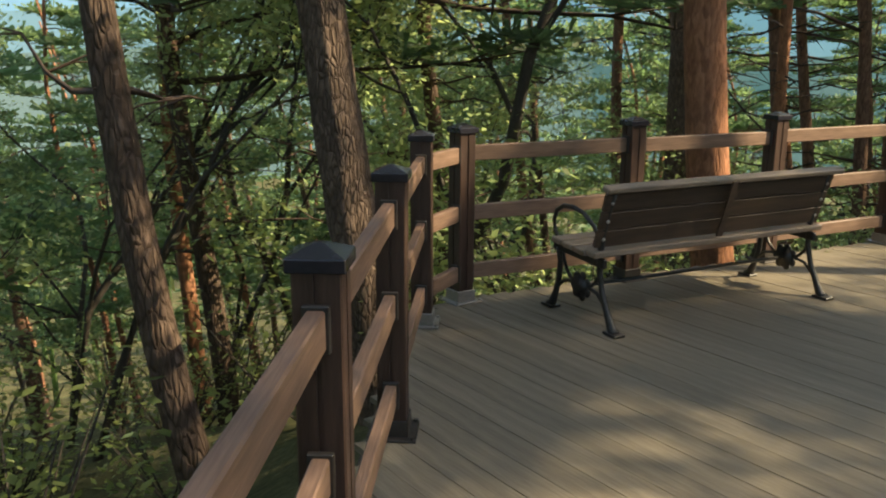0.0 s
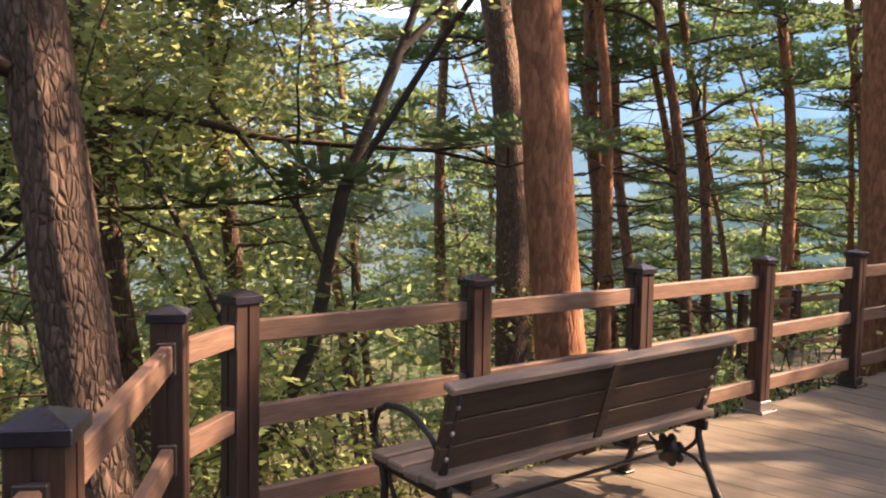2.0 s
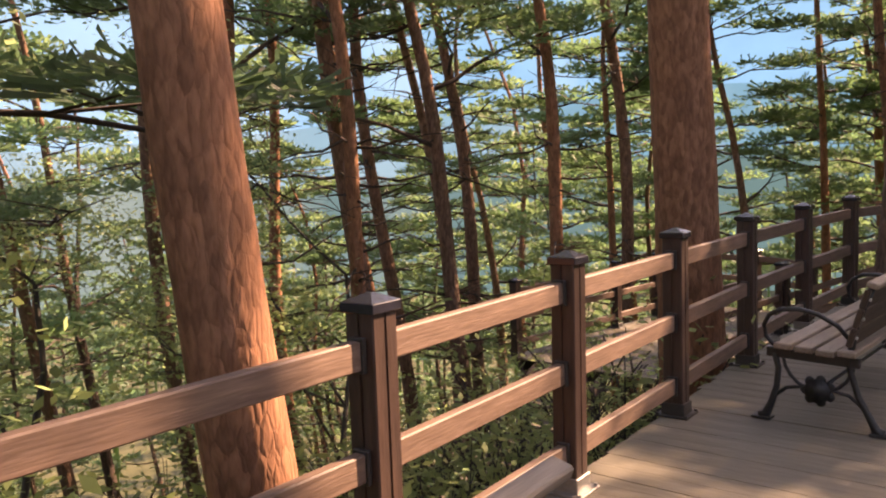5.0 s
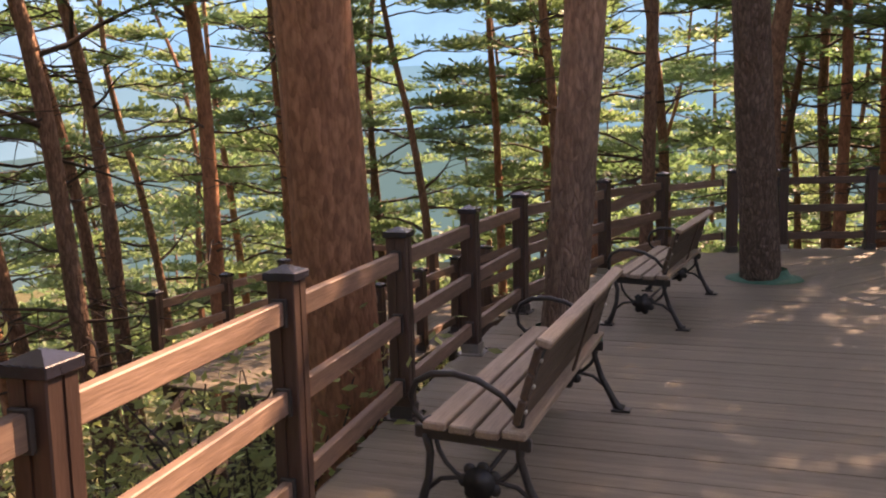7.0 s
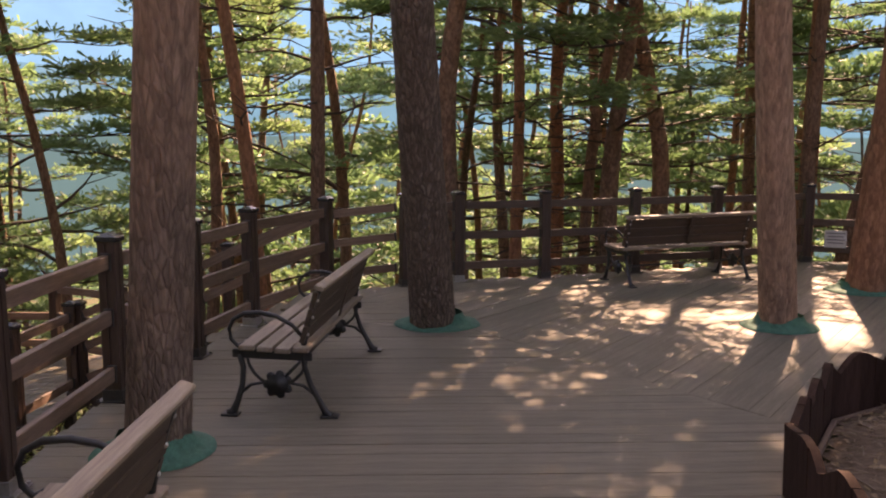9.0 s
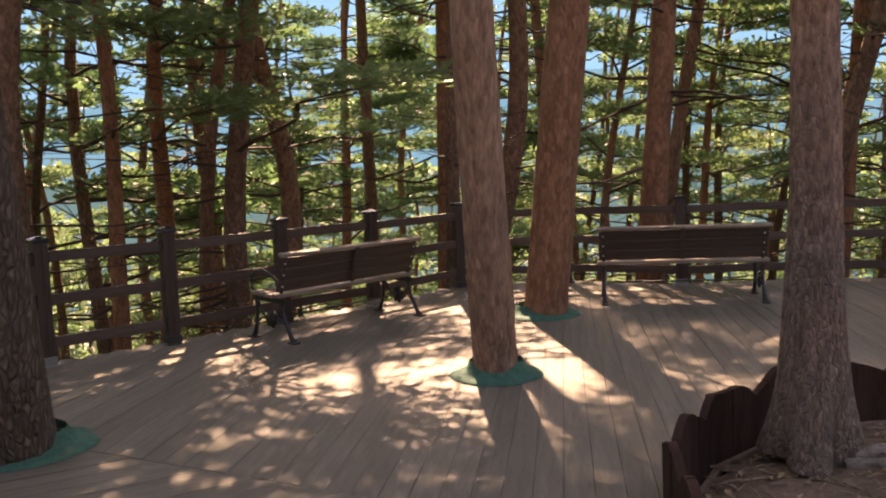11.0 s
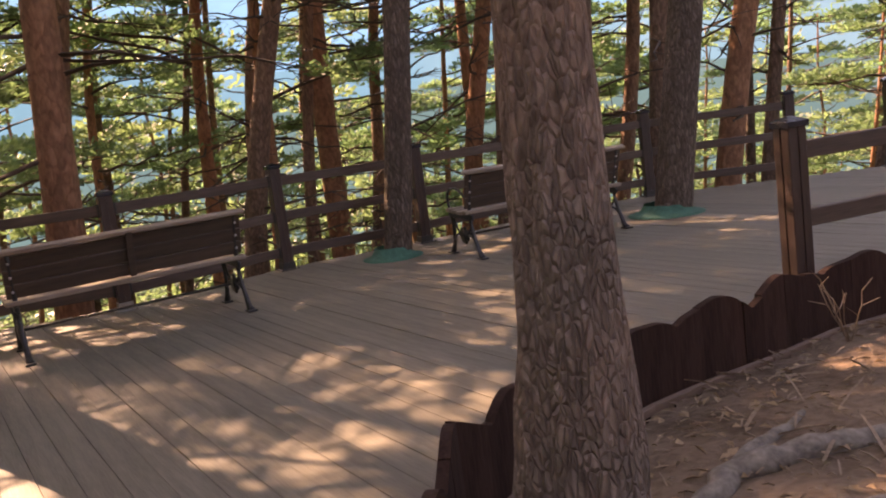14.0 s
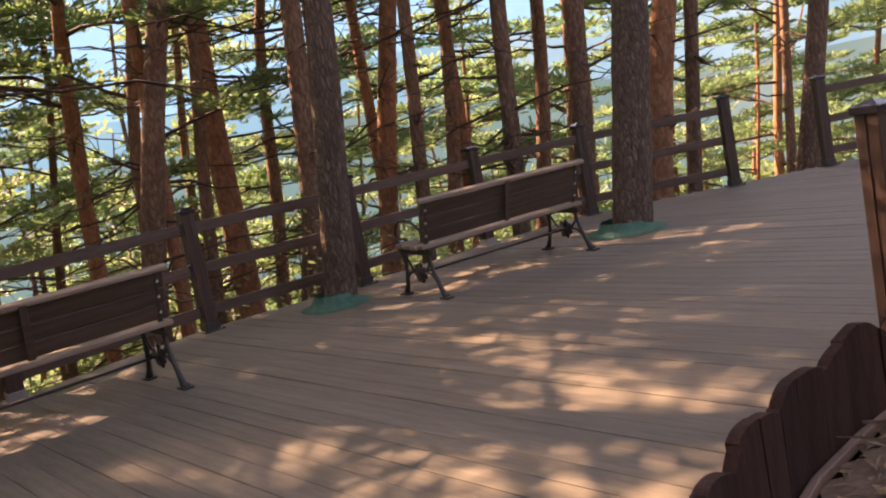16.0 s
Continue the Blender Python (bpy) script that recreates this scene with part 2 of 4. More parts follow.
# ---- mesh helpers ----
def mesh_of(name, bm, material, smooth=False):
    me = bpy.data.meshes.new(name)
    bm.to_mesh(me)
    bm.free()
    me.materials.append(material)
    if smooth:
        for p in me.polygons:
            p.use_smooth = True
    return me


def raw_mesh(name, verts, faces, material, smooth=False):
    me = bpy.data.meshes.new(name)
    me.from_pydata(verts, [], faces)
    me.materials.append(material)
    if smooth:
        for p in me.polygons:
            p.use_smooth = True
    me.update()
    return me


def thing(name, x, y, z, rz, label, category, group="", kind=""):
    ob = new(name)
    ob.matrix_basis = pose(x, y, z, 0, 0, rz)
    return tagged(ob, label, category, group, kind)


def part(name, data, parent, at=None, label=""):
    """One mesh under a thing or a part; at: its pose in its parent's space."""
    ob = new(name, data)
    ob.parent = parent
    if at is not None:
        ob.matrix_basis = at
    if label:
        ob["label"] = label
    return ob


def box(bm, sx, sy, sz, m=None, bevel=0.0):
    """A box centred on m."""
    r = bmesh.ops.create_cube(bm, size=1.0)
    vs = r["verts"]
    bmesh.ops.scale(bm, vec=(sx, sy, sz), verts=vs)
    if bevel:
        es = list({e for v in vs for e in v.link_edges})
        vs = [v for v in bmesh.ops.bevel(bm, geom=es, offset=bevel, segments=1, affect="EDGES")["verts"]]
    if m is not None:
        bmesh.ops.transform(bm, matrix=m, verts=vs)
    return vs


def box_mesh(name, sx, sy, sz, material, bevel=0.004, m=None):
    bm = bmesh.new()
    box(bm, sx, sy, sz, m, bevel)
    return mesh_of(name, bm, material)


def tube_data(points, radii, sides, verts, faces, close=True):
    """Appends a tube along points to verts and faces."""
    n = len(points)
    base = len(verts)
    up = Vector((0.31, 0.17, 0.93))
    for i, p in enumerate(points):
        p = Vector(p)
        d = (Vector(points[min(i + 1, n - 1)]) - Vector(points[max(i - 1, 0)])).normalized()
        a = d.cross(up if abs(d.dot(up)) < 0.95 else Vector((1, 0, 0))).normalized()
        b = d.cross(a)
        for k in range(sides):
            w = 2 * math.pi * k / sides
            verts.append(tuple(p + radii[i] * (math.cos(w) * a + math.sin(w) * b)))
    for i in range(n - 1):
        for k in range(sides):
            k2 = (k + 1) % sides
            faces.append((base + i * sides + k, base + i * sides + k2, base + (i + 1) * sides + k2, base + (i + 1) * sides + k))
    if close:
        faces.append(tuple(base + k for k in range(sides))[::-1])
        faces.append(tuple(base + (n - 1) * sides + k for k in range(sides)))


def tube_mesh(name, points, radii, sides, material):
    vs, fs = [], []
    tube_data(points, radii, sides, vs, fs)
    return raw_mesh(name, vs, fs, material, True)


def clip(poly, a, b, c):
    """The part of a flat polygon where a x + b y <= c."""
    out = []
    for i, p in enumerate(poly):
        q = poly[(i + 1) % len(poly)]
        dp, dq = a * p[0] + b * p[1] - c, a * q[0] + b * q[1] - c
        if dp <= 0:
            out.append(p)
        if dp * dq < 0:
            s = dp / (dp - dq)
            out.append((p[0] + s * (q[0] - p[0]), p[1] + s * (q[1] - p[1])))
    return out


def prism_mesh(name, poly, z0, z1, material):
    n = len(poly)
    vs = [(x, y, z0) for x, y in poly] + [(x, y, z1) for x, y in poly]
    fs = [tuple(range(n - 1, -1, -1)), tuple(range(n, 2 * n))]
    fs += [(i, (i + 1) % n, n + (i + 1) % n, n + i) for i in range(n)]
    return raw_mesh(name, vs, fs, material)


# ---- plan ----
PH = 1.13
FENCE_W = [(-2.2, -1.1), (-1.71, 0.2), (-1.23, 1.47), (-0.75, 2.71), (-0.24, 4.03)]
FENCE_N = [(0.12, 4.40), (1.40, 4.56), (2.67, 4.72), (4.02, 4.93), (5.38, 5.13), (6.80, 5.33), (8.29, 5.49), (9.79, 5.60), (10.91, 5.47), (12.08, 5.34), (13.59, 4.93)]
FENCE_E = [(14.32, 4.13), (14.66, 3.52), (15.0, 2.44), (15.45, 1.25), (15.85, 0.1), (16.55, -1.35), (16.0, -2.65), (14.85, -3.55), (14.11, -5.10), (13.04, -6.27), (12.02, -7.56), (10.95, -8.75), (9.25, -9.28)]
FENCE_S = [(8.1, -9.75), (6.6, -10.2), (5.1, -10.6)]
OUTER = FENCE_W + FENCE_N + FENCE_E + FENCE_S
EDGING = [(6.6, 1.75), (8.45, 1.70), (9.56, 1.08), (9.97, 0.47), (10.16, -0.22), (10.05, -0.75), (9.77, -1.37), (9.56, -1.70), (9.31, -2.03), (9.02, -2.48), (8.55, -2.95), (8.0, -3.5), (7.2, -4.2)]


def inside(x, y, poly):
    r = False
    for i, (x1, y1) in enumerate(poly):
        x2, y2 = poly[i - 1]
        if (y1 > y) != (y2 > y) and x < (x2 - x1) * (y - y1) / (y2 - y1) + x1:
            r = not r
    return r


def gap(x, y, line):
    """Distance from a point to a line of corners."""
    best = 1e9
    for (x1, y1), (x2, y2) in zip(line, line[1:]):
        dx, dy = x2 - x1, y2 - y1
        s = max(0, min(1, ((x - x1) * dx + (y - y1) * dy) / (dx * dx + dy * dy)))
        best = min(best, math.hypot(x - x1 - s * dx, y - y1 - s * dy))
    return best


HALL = OUTER + [(-6.0, -14.0), (-6.0, -3.0)]
BED = EDGING + [(4.5, -4.8), (3.0, -2.0), (4.0, 1.0)]


def ground_z(x, y):
    """The hillside: level under the deck, falling away beyond the fence, with an added rise in the west."""
    if inside(x, y, BED):
        d = gap(x, y, BED + BED[:1])
        return -0.05 + min(d, 1.0) * 0.2 + min(max(d - 1, 0), 2) * 0.06 + 0.03 * noise.noise((x * 1.3, y * 1.3, 0))
    if inside(x, y, HALL):
        return -0.55
    d = gap(x, y, OUTER)
    # out-of-view western rise, added to screen the deck from sky light
    west = max(0.0, min(1.0, (-2.0 - y - 0.4 * x) / 8)) * max(0.0, min(1.0, (1.0 - x) / 10)) * max(0.0, min(1.0, (y + 18) / 8))
    z = -0.75 - 0.42 * min(d, 45) - 0.12 * max(0, min(d, 300) - 45)
    z = z * (1 - west) - west * (0.25 - 0.25 * min(d, 30))
    return z + 0.35 * noise.noise((x * 0.21, y * 0.21, 3.0)) + 0.1 * noise.noise((x * 0.9, y * 0.9, 5.0))


# ---- ground ----
def build_ground():
    verts, faces = [], []
    cx, cy = 7.0, -1.0
    sect, rings = 144, 92
    rad = [0.0]
    for i in range(rings):
        rad.append(rad[-1] + 0.32 * 1.06 ** max(0, i - 34))
    while rad[-1] < 4000:
        rad.append(rad[-1] * 1.25)
    for i, r in enumerate(rad[1:]):
        for k in range(sect):
            w = 2 * math.pi * k / sect
            x, y = cx + r * math.cos(w), cy + r * math.sin(w)
            verts.append((x, y, ground_z(x, y)))
    n = len(rad) - 1
    for i in range(n - 1):
        for k in range(sect):
            k2 = (k + 1) % sect
            faces.append((i * sect + k, i * sect + k2, (i + 1) * sect + k2, (i + 1) * sect + k))
    faces.append(tuple(range(sect)))
    ob = new("ground", raw_mesh("ground", verts, faces, SLOPE, True))
    tagged(ob, "steep wooded hillside covered in low green growth and litter", "ground", kind="structure")


build_ground()


def build_bed():
    """The raised patch of bare earth inside the edging."""
    verts, faces = [], []
    step = 0.09
    idx = {}
    xs = np.arange(2.8, 10.5, step)
    ys = np.arange(-5.0, 2.0, step)
    for i, x in enumerate(xs):
        for j, y in enumerate(ys):
            if inside(x, y, BED):
                z = ground_z(x, y) + 0.03 + 0.02 * noise.noise((x * 5, y * 5, 1.0)) + 0.008 * noise.noise((x * 19, y * 19, 2.0))
                idx[i, j] = len(verts)
                verts.append((x, y, z))
    for (i, j), a in idx.items():
        if (i + 1, j) in idx and (i, j + 1) in idx and (i + 1, j + 1) in idx:
            faces.append((a, idx[i + 1, j], idx[i + 1, j + 1], idx[i, j + 1]))
    ob = new("earth_bed", raw_mesh("earth_bed", verts, faces, SOIL, True))
    tagged(ob, "bare brown earth strewn with dry pine needles", "ground", kind="structure")


build_bed()


# ---- far ridges, valley haze painted in ----
def haze_ridge_mat(name, col, strength):
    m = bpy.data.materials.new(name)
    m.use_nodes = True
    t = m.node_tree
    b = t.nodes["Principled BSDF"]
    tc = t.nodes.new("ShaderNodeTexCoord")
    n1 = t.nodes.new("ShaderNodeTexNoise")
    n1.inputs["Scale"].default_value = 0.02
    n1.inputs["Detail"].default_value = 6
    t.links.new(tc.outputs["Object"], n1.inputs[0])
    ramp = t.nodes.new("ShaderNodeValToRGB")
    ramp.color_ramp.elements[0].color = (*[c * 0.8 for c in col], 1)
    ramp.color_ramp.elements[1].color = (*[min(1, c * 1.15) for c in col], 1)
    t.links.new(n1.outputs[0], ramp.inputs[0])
    # haze is painted as blue glow: the ridge emits its own colour
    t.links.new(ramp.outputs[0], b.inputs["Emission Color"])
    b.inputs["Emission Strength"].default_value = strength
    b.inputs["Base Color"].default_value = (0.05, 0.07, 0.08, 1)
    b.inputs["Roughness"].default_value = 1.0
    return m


def build_ridge(name, r, h0, h1, seed, material):
    verts, faces = [], []
    n = 240
    for k in range(n):
        w = 2 * math.pi * k / n
        c, s = math.cos(w), math.sin(w)
        top = h0 + (h1 - h0) * (0.5 + 0.5 * noise.noise((c * 1.7, s * 1.7, seed))) + 0.05 * h1 * noise.noise((c * 14, s * 14, seed)) + 0.28 * h1 * max(0.0, 0.75 * c - 0.65 * s) ** 1.5
        for j in range(6):
            f = j / 5
            rr = r * (1 + 0.25 * f) + r * 0.03 * noise.noise((c * 9, s * 9, f * 3 + seed))
            verts.append((7 + rr * c, rr * s, -140 + (top + 140) * f))
    for k in range(n):
        k2 = (k + 1) % n
        for j in range(5):
            faces.append((k * 6 + j, k2 * 6 + j, k2 * 6 + j + 1, k * 6 + j + 1))
    ob = new(name, raw_mesh(name, verts, faces, material, True))
    tagged(ob, "hazy blue wooded mountain ridge far across the valley", "mountain", kind="structure")


RIDGE_FAR = haze_ridge_mat("ridge_far", (0.13, 0.46, 0.76), 0.29)
RIDGE_NEAR = haze_ridge_mat("ridge_near", (0.08, 0.33, 0.47), 0.26)
RIDGE_WOOD = haze_ridge_mat("ridge_wood", (0.08, 0.24, 0.22), 0.2)
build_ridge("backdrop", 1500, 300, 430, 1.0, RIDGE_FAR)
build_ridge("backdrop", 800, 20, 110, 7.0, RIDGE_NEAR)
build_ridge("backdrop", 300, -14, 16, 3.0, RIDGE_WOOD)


# ---- fences ----
def post_mesh(h):
    """A square post with a shallow groove down the middle of each face."""
    a, g, d, c = 0.059, 0.006, 0.006, 0.005
    quarter = [(a, -a + c), (a, -g), (a - d, -g), (a - d, g), (a, g), (a, a - c)]
    poly = []
    for k in range(4):
        w = radians(90 * k)
        poly += [(x * math.cos(w) - y * math.sin(w), x * math.sin(w) + y * math.cos(w)) for x, y in quarter]
    return prism_mesh("post", poly, 0, h, POST)


def cap_mesh():
    bm = bmesh.new()
    box(bm, 0.142, 0.142, 0.034, pose(0, 0, 0.0), 0.003)
    r = bmesh.ops.create_cone(bm, cap_ends=True, segments=4, radius1=0.097, radius2=0.012, depth=0.026)
    bmesh.ops.transform(bm, matrix=pose(0, 0, 0.030, 0, 0, 45), verts=r["verts"])
    return mesh_of("cap", bm, CAP)


def flange_mesh():
    bm = bmesh.new()
    box(bm, 0.20, 0.20, 0.010, pose(0, 0, 0.006), 0.002)
    box(bm, 0.136, 0.136, 0.07, pose(0, 0, 0.045), 0.003)
    for a in range(4):
        r = bmesh.ops.create_cone(bm, cap_ends=True, segments=6, radius1=0.010, radius2=0.010, depth=0.014)
        bmesh.ops.transform(bm, matrix=pose(0, 0, 0, 0, 0, 45 + 90 * a) @ pose(0.122, 0, 0.015), verts=r["verts"])
    return mesh_of("base_flange", bm, FLANGE)


POST_ME, CAP_ME, FLANGE_ME = post_mesh(1.07), cap_mesh(), flange_mesh()
POST_LONG = post_mesh(1.6)
BRACKET_ME = box_mesh("bracket", 0.02, 0.065, 0.115, BRACKET, 0.003)
FLANGE_DARK = FLANGE_ME.copy()
FLANGE_DARK.materials[0] = BRACKET
RAIL_Z = (0.19, 0.565, 0.93)


def build_fence(name, pts, label, skip=(), z=(0.0,), first=True, heights=RAIL_Z, wood=RAIL):
    """A run of square posts with three rails between each pair."""
    zs = list(z) * len(pts) if len(z) == 1 else list(z)
    f = thing(name, pts[0][0], pts[0][1], zs[0], 0, label, "fence")
    x0, y0, z0 = pts[0][0], pts[0][1], zs[0]
    for i, (x, y) in enumerate(pts):
        if i == 0 and not first:
            continue
        j, k = max(0, i - 1), min(len(pts) - 1, i + 1)
        ang = math.degrees(math.atan2(pts[k][1] - pts[j][1], pts[k][0] - pts[j][0]))
        p = part("post", POST_ME, f, pose(x - x0, y - y0, zs[i] - z0, 0.4 * random.uniform(-1, 1), 0.4 * random.uniform(-1, 1), ang))
        part("cap", CAP_ME, p, pose(0, 0, 1.075), "dark metal pyramid cap")
        part("base_flange", FLANGE_ME if i % 3 == 1 else FLANGE_DARK, p, pose(0, 0, 0), "bolted metal base flange")
    for i in range(len(pts) - 1):
        if i in skip:
            continue
        (xa, ya), (xb, yb) = pts[i], pts[i + 1]
        d = math.hypot(xb - xa, yb - ya)
        dz = zs[i + 1] - zs[i]
        ang = math.degrees(math.atan2(yb - ya, xb - xa))
        tilt = -math.degrees(math.atan2(dz, d))
        ln = math.hypot(d, dz) - 0.10
        me = box_mesh("rail", ln, 0.045, 0.095, wood, 0.005)
        for h in heights:
            m = pose((xa + xb) / 2 - x0, (ya + yb) / 2 - y0, (zs[i] + zs[i + 1]) / 2 - z0 + h + 0.004 * random.uniform(-1, 1), 0, 0, ang) @ pose(0, 0, 0, 0, tilt, 0)
            r = part("rail", me, f, m)
            for s in (-1, 1):
                part("bracket", BRACKET_ME, r, pose(s * (ln / 2 - 0.02), 0, 0), "dark metal bracket")
    return f


build_fence("fence", FENCE_W, "brown wooden post and rail fence with dark metal caps")
build_fence("fence", [FENCE_W[-1]] + FENCE_N, "brown wooden rail fence with dark caps above the slope", first=False)
build_fence("fence", FENCE_E, "dark brown wooden rail fence, backlit shade in its colour, against the sunlit forest", wood=RAIL_BACKLIT)
build_fence("fence", FENCE_S, "brown wooden rail fence at the deck's far end", wood=RAIL_BACKLIT)
build_fence("fence", [(9.14, -2.66), (8.1, -3.62), (6.9, -4.4), (5.6, -5.0)], "reddish brown wooden fence behind the scalloped edging", wood=RAIL_BACKLIT)

# ---- stair and lower landing beyond the fence ----
LOW = -1.15


def build_stair(x, y, z, rz, drop, n, label):
    s = thing("stair", x, y, z, rz, label, "stair")
    run, rise = 0.29, drop / n
    tread = box_mesh("tread", 1.0, 0.30, 0.04, DECK, 0.004)
    for i in range(1, n):
        part("tread", tread, s, pose(0, 0.05 + run * i, -rise * i - 0.02))
    ang = math.degrees(math.atan2(drop, run * n))
    string = box_mesh("stringer", 0.05, math.hypot(run * n, drop), 0.24, JOIST, 0.004)
    for sx in (-0.53, 0.53):
        part("stringer", string, s, pose(sx, run * n / 2 + 0.05, -drop / 2 - 0.12, -ang, 0, 0))


build_stair(14.0, 4.95, 0, 0, -LOW, 9, "wooden stair going down from the deck to the lower walkway")
build_stair(9.95, 9.15, LOW, 90, 1.4, 8, "wooden stair going on down the slope")
build_fence("stair_rail", [(13.45, 5.02), (13.45, 6.35), (13.45, 7.72)], "dark wooden stair railing sloping down to the lower walkway", z=(0.0, -0.6, LOW), first=False)
build_fence("stair_rail", [(14.55, 4.2), (14.55, 5.1), (14.55, 6.35), (14.55, 7.72)], "dark wooden stair railing sloping down outside the fence", z=(0.0, -0.1, -0.62, LOW), first=False)


def build_landing():
    w = thing("lower_walkway", 12.6, 8.95, LOW, 0, "weathered wooden walkway below the deck on the slope", "walkway")
    board = box_mesh("board", 0.140, 2.5, 0.03, DECK, 0.004)
    for i in range(37):
        part("board", board, w, pose(-2.6 + 0.145 * i, 0, -0.017))
    beam = box_mesh("beam", 5.3, 0.08, 0.16, JOIST, 0.004)
    for y in (-1.1, 0, 1.1):
        part("beam", beam, w, pose(0, y, -0.115))
    leg = box_mesh("leg", 0.1, 0.1, 4.2, JOIST, 0.004)
    for x in (-2.5, -0.8, 0.8, 2.5):
        for y in (-1.1, 1.1):
            part("leg", leg, w, pose(x, y, -2.3))


build_landing()
build_fence("fence", [(9.95, 10.1), (11.25, 10.1), (12.55, 10.1), (13.85, 10.1), (15.15, 10.1), (15.15, 8.9), (14.62, 7.8)], "weathered railing along the far side of the lower walkway", z=(LOW,))
build_fence("fence", [(9.95, 7.78), (11.1, 7.78), (12.25, 7.78), (13.4, 7.78)], "weathered railing along the near side of the lower walkway", z=(LOW,))


# ---- benches ----
def arc(cx, cz, r, a0, a1, n=9, sx=1.0):
    return [(0, cx + sx * r * math.cos(radians(a0 + (a1 - a0) * i / (n - 1))), cz + r * math.sin(radians(a0 + (a1 - a0) * i / (n - 1)))) for i in range(n)]


def bench_meshes():
    """Local space: x along the bench, y to the front, z up; the rear feet stand at y = -0.30."""
    b = {}
    b["rear_leg"] = tube_mesh("rear_leg", [(0, -0.335, 0.012), (0, -0.30, 0.03), (0, -0.262, 0.10), (0, -0.21, 0.20), (0, -0.172, 0.32), (0, -0.165, 0.43), (0, -0.19, 0.56), (0, -0.235, 0.70), (0, -0.275, 0.80)], [0.030, 0.026, 0.020, 0.018, 0.018, 0.020, 0.018, 0.017, 0.017], 8, IRON)
    b["front_leg"] = tube_mesh("front_leg", [(0, 0.315, 0.012), (0, 0.285, 0.03), (0, 0.255, 0.10), (0, 0.225, 0.20), (0, 0.215, 0.31), (0, 0.235, 0.395)], [0.030, 0.026, 0.020, 0.018, 0.018, 0.020], 8, IRON)
    bm = bmesh.new()
    box(bm, 0.075, 0.11, 0.016, pose(0, 0, 0.009), 0.003)
    b["foot_plate"] = mesh_of("foot_plate", bm, IRON)
    bm = bmesh.new()
    box(bm, 0.030, 0.50, 0.055, pose(0, 0.03, 0.392, 2, 0, 0), 0.006)
    b["seat_bar"] = mesh_of("seat_bar", bm, IRON)
    pts = [(0, -0.17, 0.50), (0, -0.10, 0.58), (0, 0.0, 0.635), (0, 0.10, 0.655), (0, 0.20, 0.648), (0, 0.27, 0.61), (0, 0.298, 0.55), (0, 0.285, 0.485), (0, 0.245, 0.445), (0, 0.205, 0.455)]
    b["armrest"] = tube_mesh("armrest", pts, [0.012, 0.013, 0.014, 0.015, 0.015, 0.014, 0.013, 0.013, 0.014, 0.020], 8, IRON)
    vs, fs = [], []
    tube_data(arc(0.0, 0.40, 0.20, 185, 355, 11, 0.95), [0.011] * 11, 6, vs, fs)
    tube_data([(0, -0.235, 0.14), (0, -0.16, 0.20), (0, -0.08, 0.215), (0, 0, 0.20), (0, 0.09, 0.215), (0, 0.17, 0.20), (0, 0.24, 0.14)], [0.011] * 7, 6, vs, fs)
    b["leg_scroll"] = raw_mesh("leg_scroll", vs, fs, IRON, True)
    # flower-shaped medallion between the legs
    bm = bmesh.new()
    r = bmesh.ops.create_cone(bm, cap_ends=True, segments=16, radius1=0.07, radius2=0.05, depth=0.03)
    bmesh.ops.transform(bm, matrix=pose(0, 0, 0.205, 0, 90, 0), verts=r["verts"])
    for k in range(7):
        w = 2 * math.pi * k / 7
        r = bmesh.ops.create_uvsphere(bm, u_segments=8, v_segments=5, radius=0.03)
        bmesh.ops.transform(bm, matrix=pose(0, 0.068 * math.cos(w), 0.205 + 0.062 * math.sin(w)) @ Matrix.Diagonal((0.5, 1, 1, 1)), verts=r["verts"])
    b["medallion"] = mesh_of("medallion", bm, IRON, True)
    b["seat_board"] = box_mesh("seat_board", 1.80, 0.098, 0.035, SEAT, 0.006)
    b["back_board"] = box_mesh("back_board", 1.76, 0.030, 0.108, BACK_SHADED, 0.006)
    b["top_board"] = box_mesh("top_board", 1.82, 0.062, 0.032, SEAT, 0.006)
    b["centre_strap"] = box_mesh("centre_strap", 0.05, 0.012, 0.36, BACK_SHADED, 0.003)
    b["stretcher"] = tube_mesh("stretcher", [(-0.80, 0, 0), (0.80, 0, 0)], [0.011, 0.011], 8, IRON)
    bm = bmesh.new()
    r = bmesh.ops.create_uvsphere(bm, u_segments=8, v_segments=5, radius=0.011)
    b["bolt"] = mesh_of("bolt", bm, BOLT, True)
    return b


BENCH = bench_meshes()


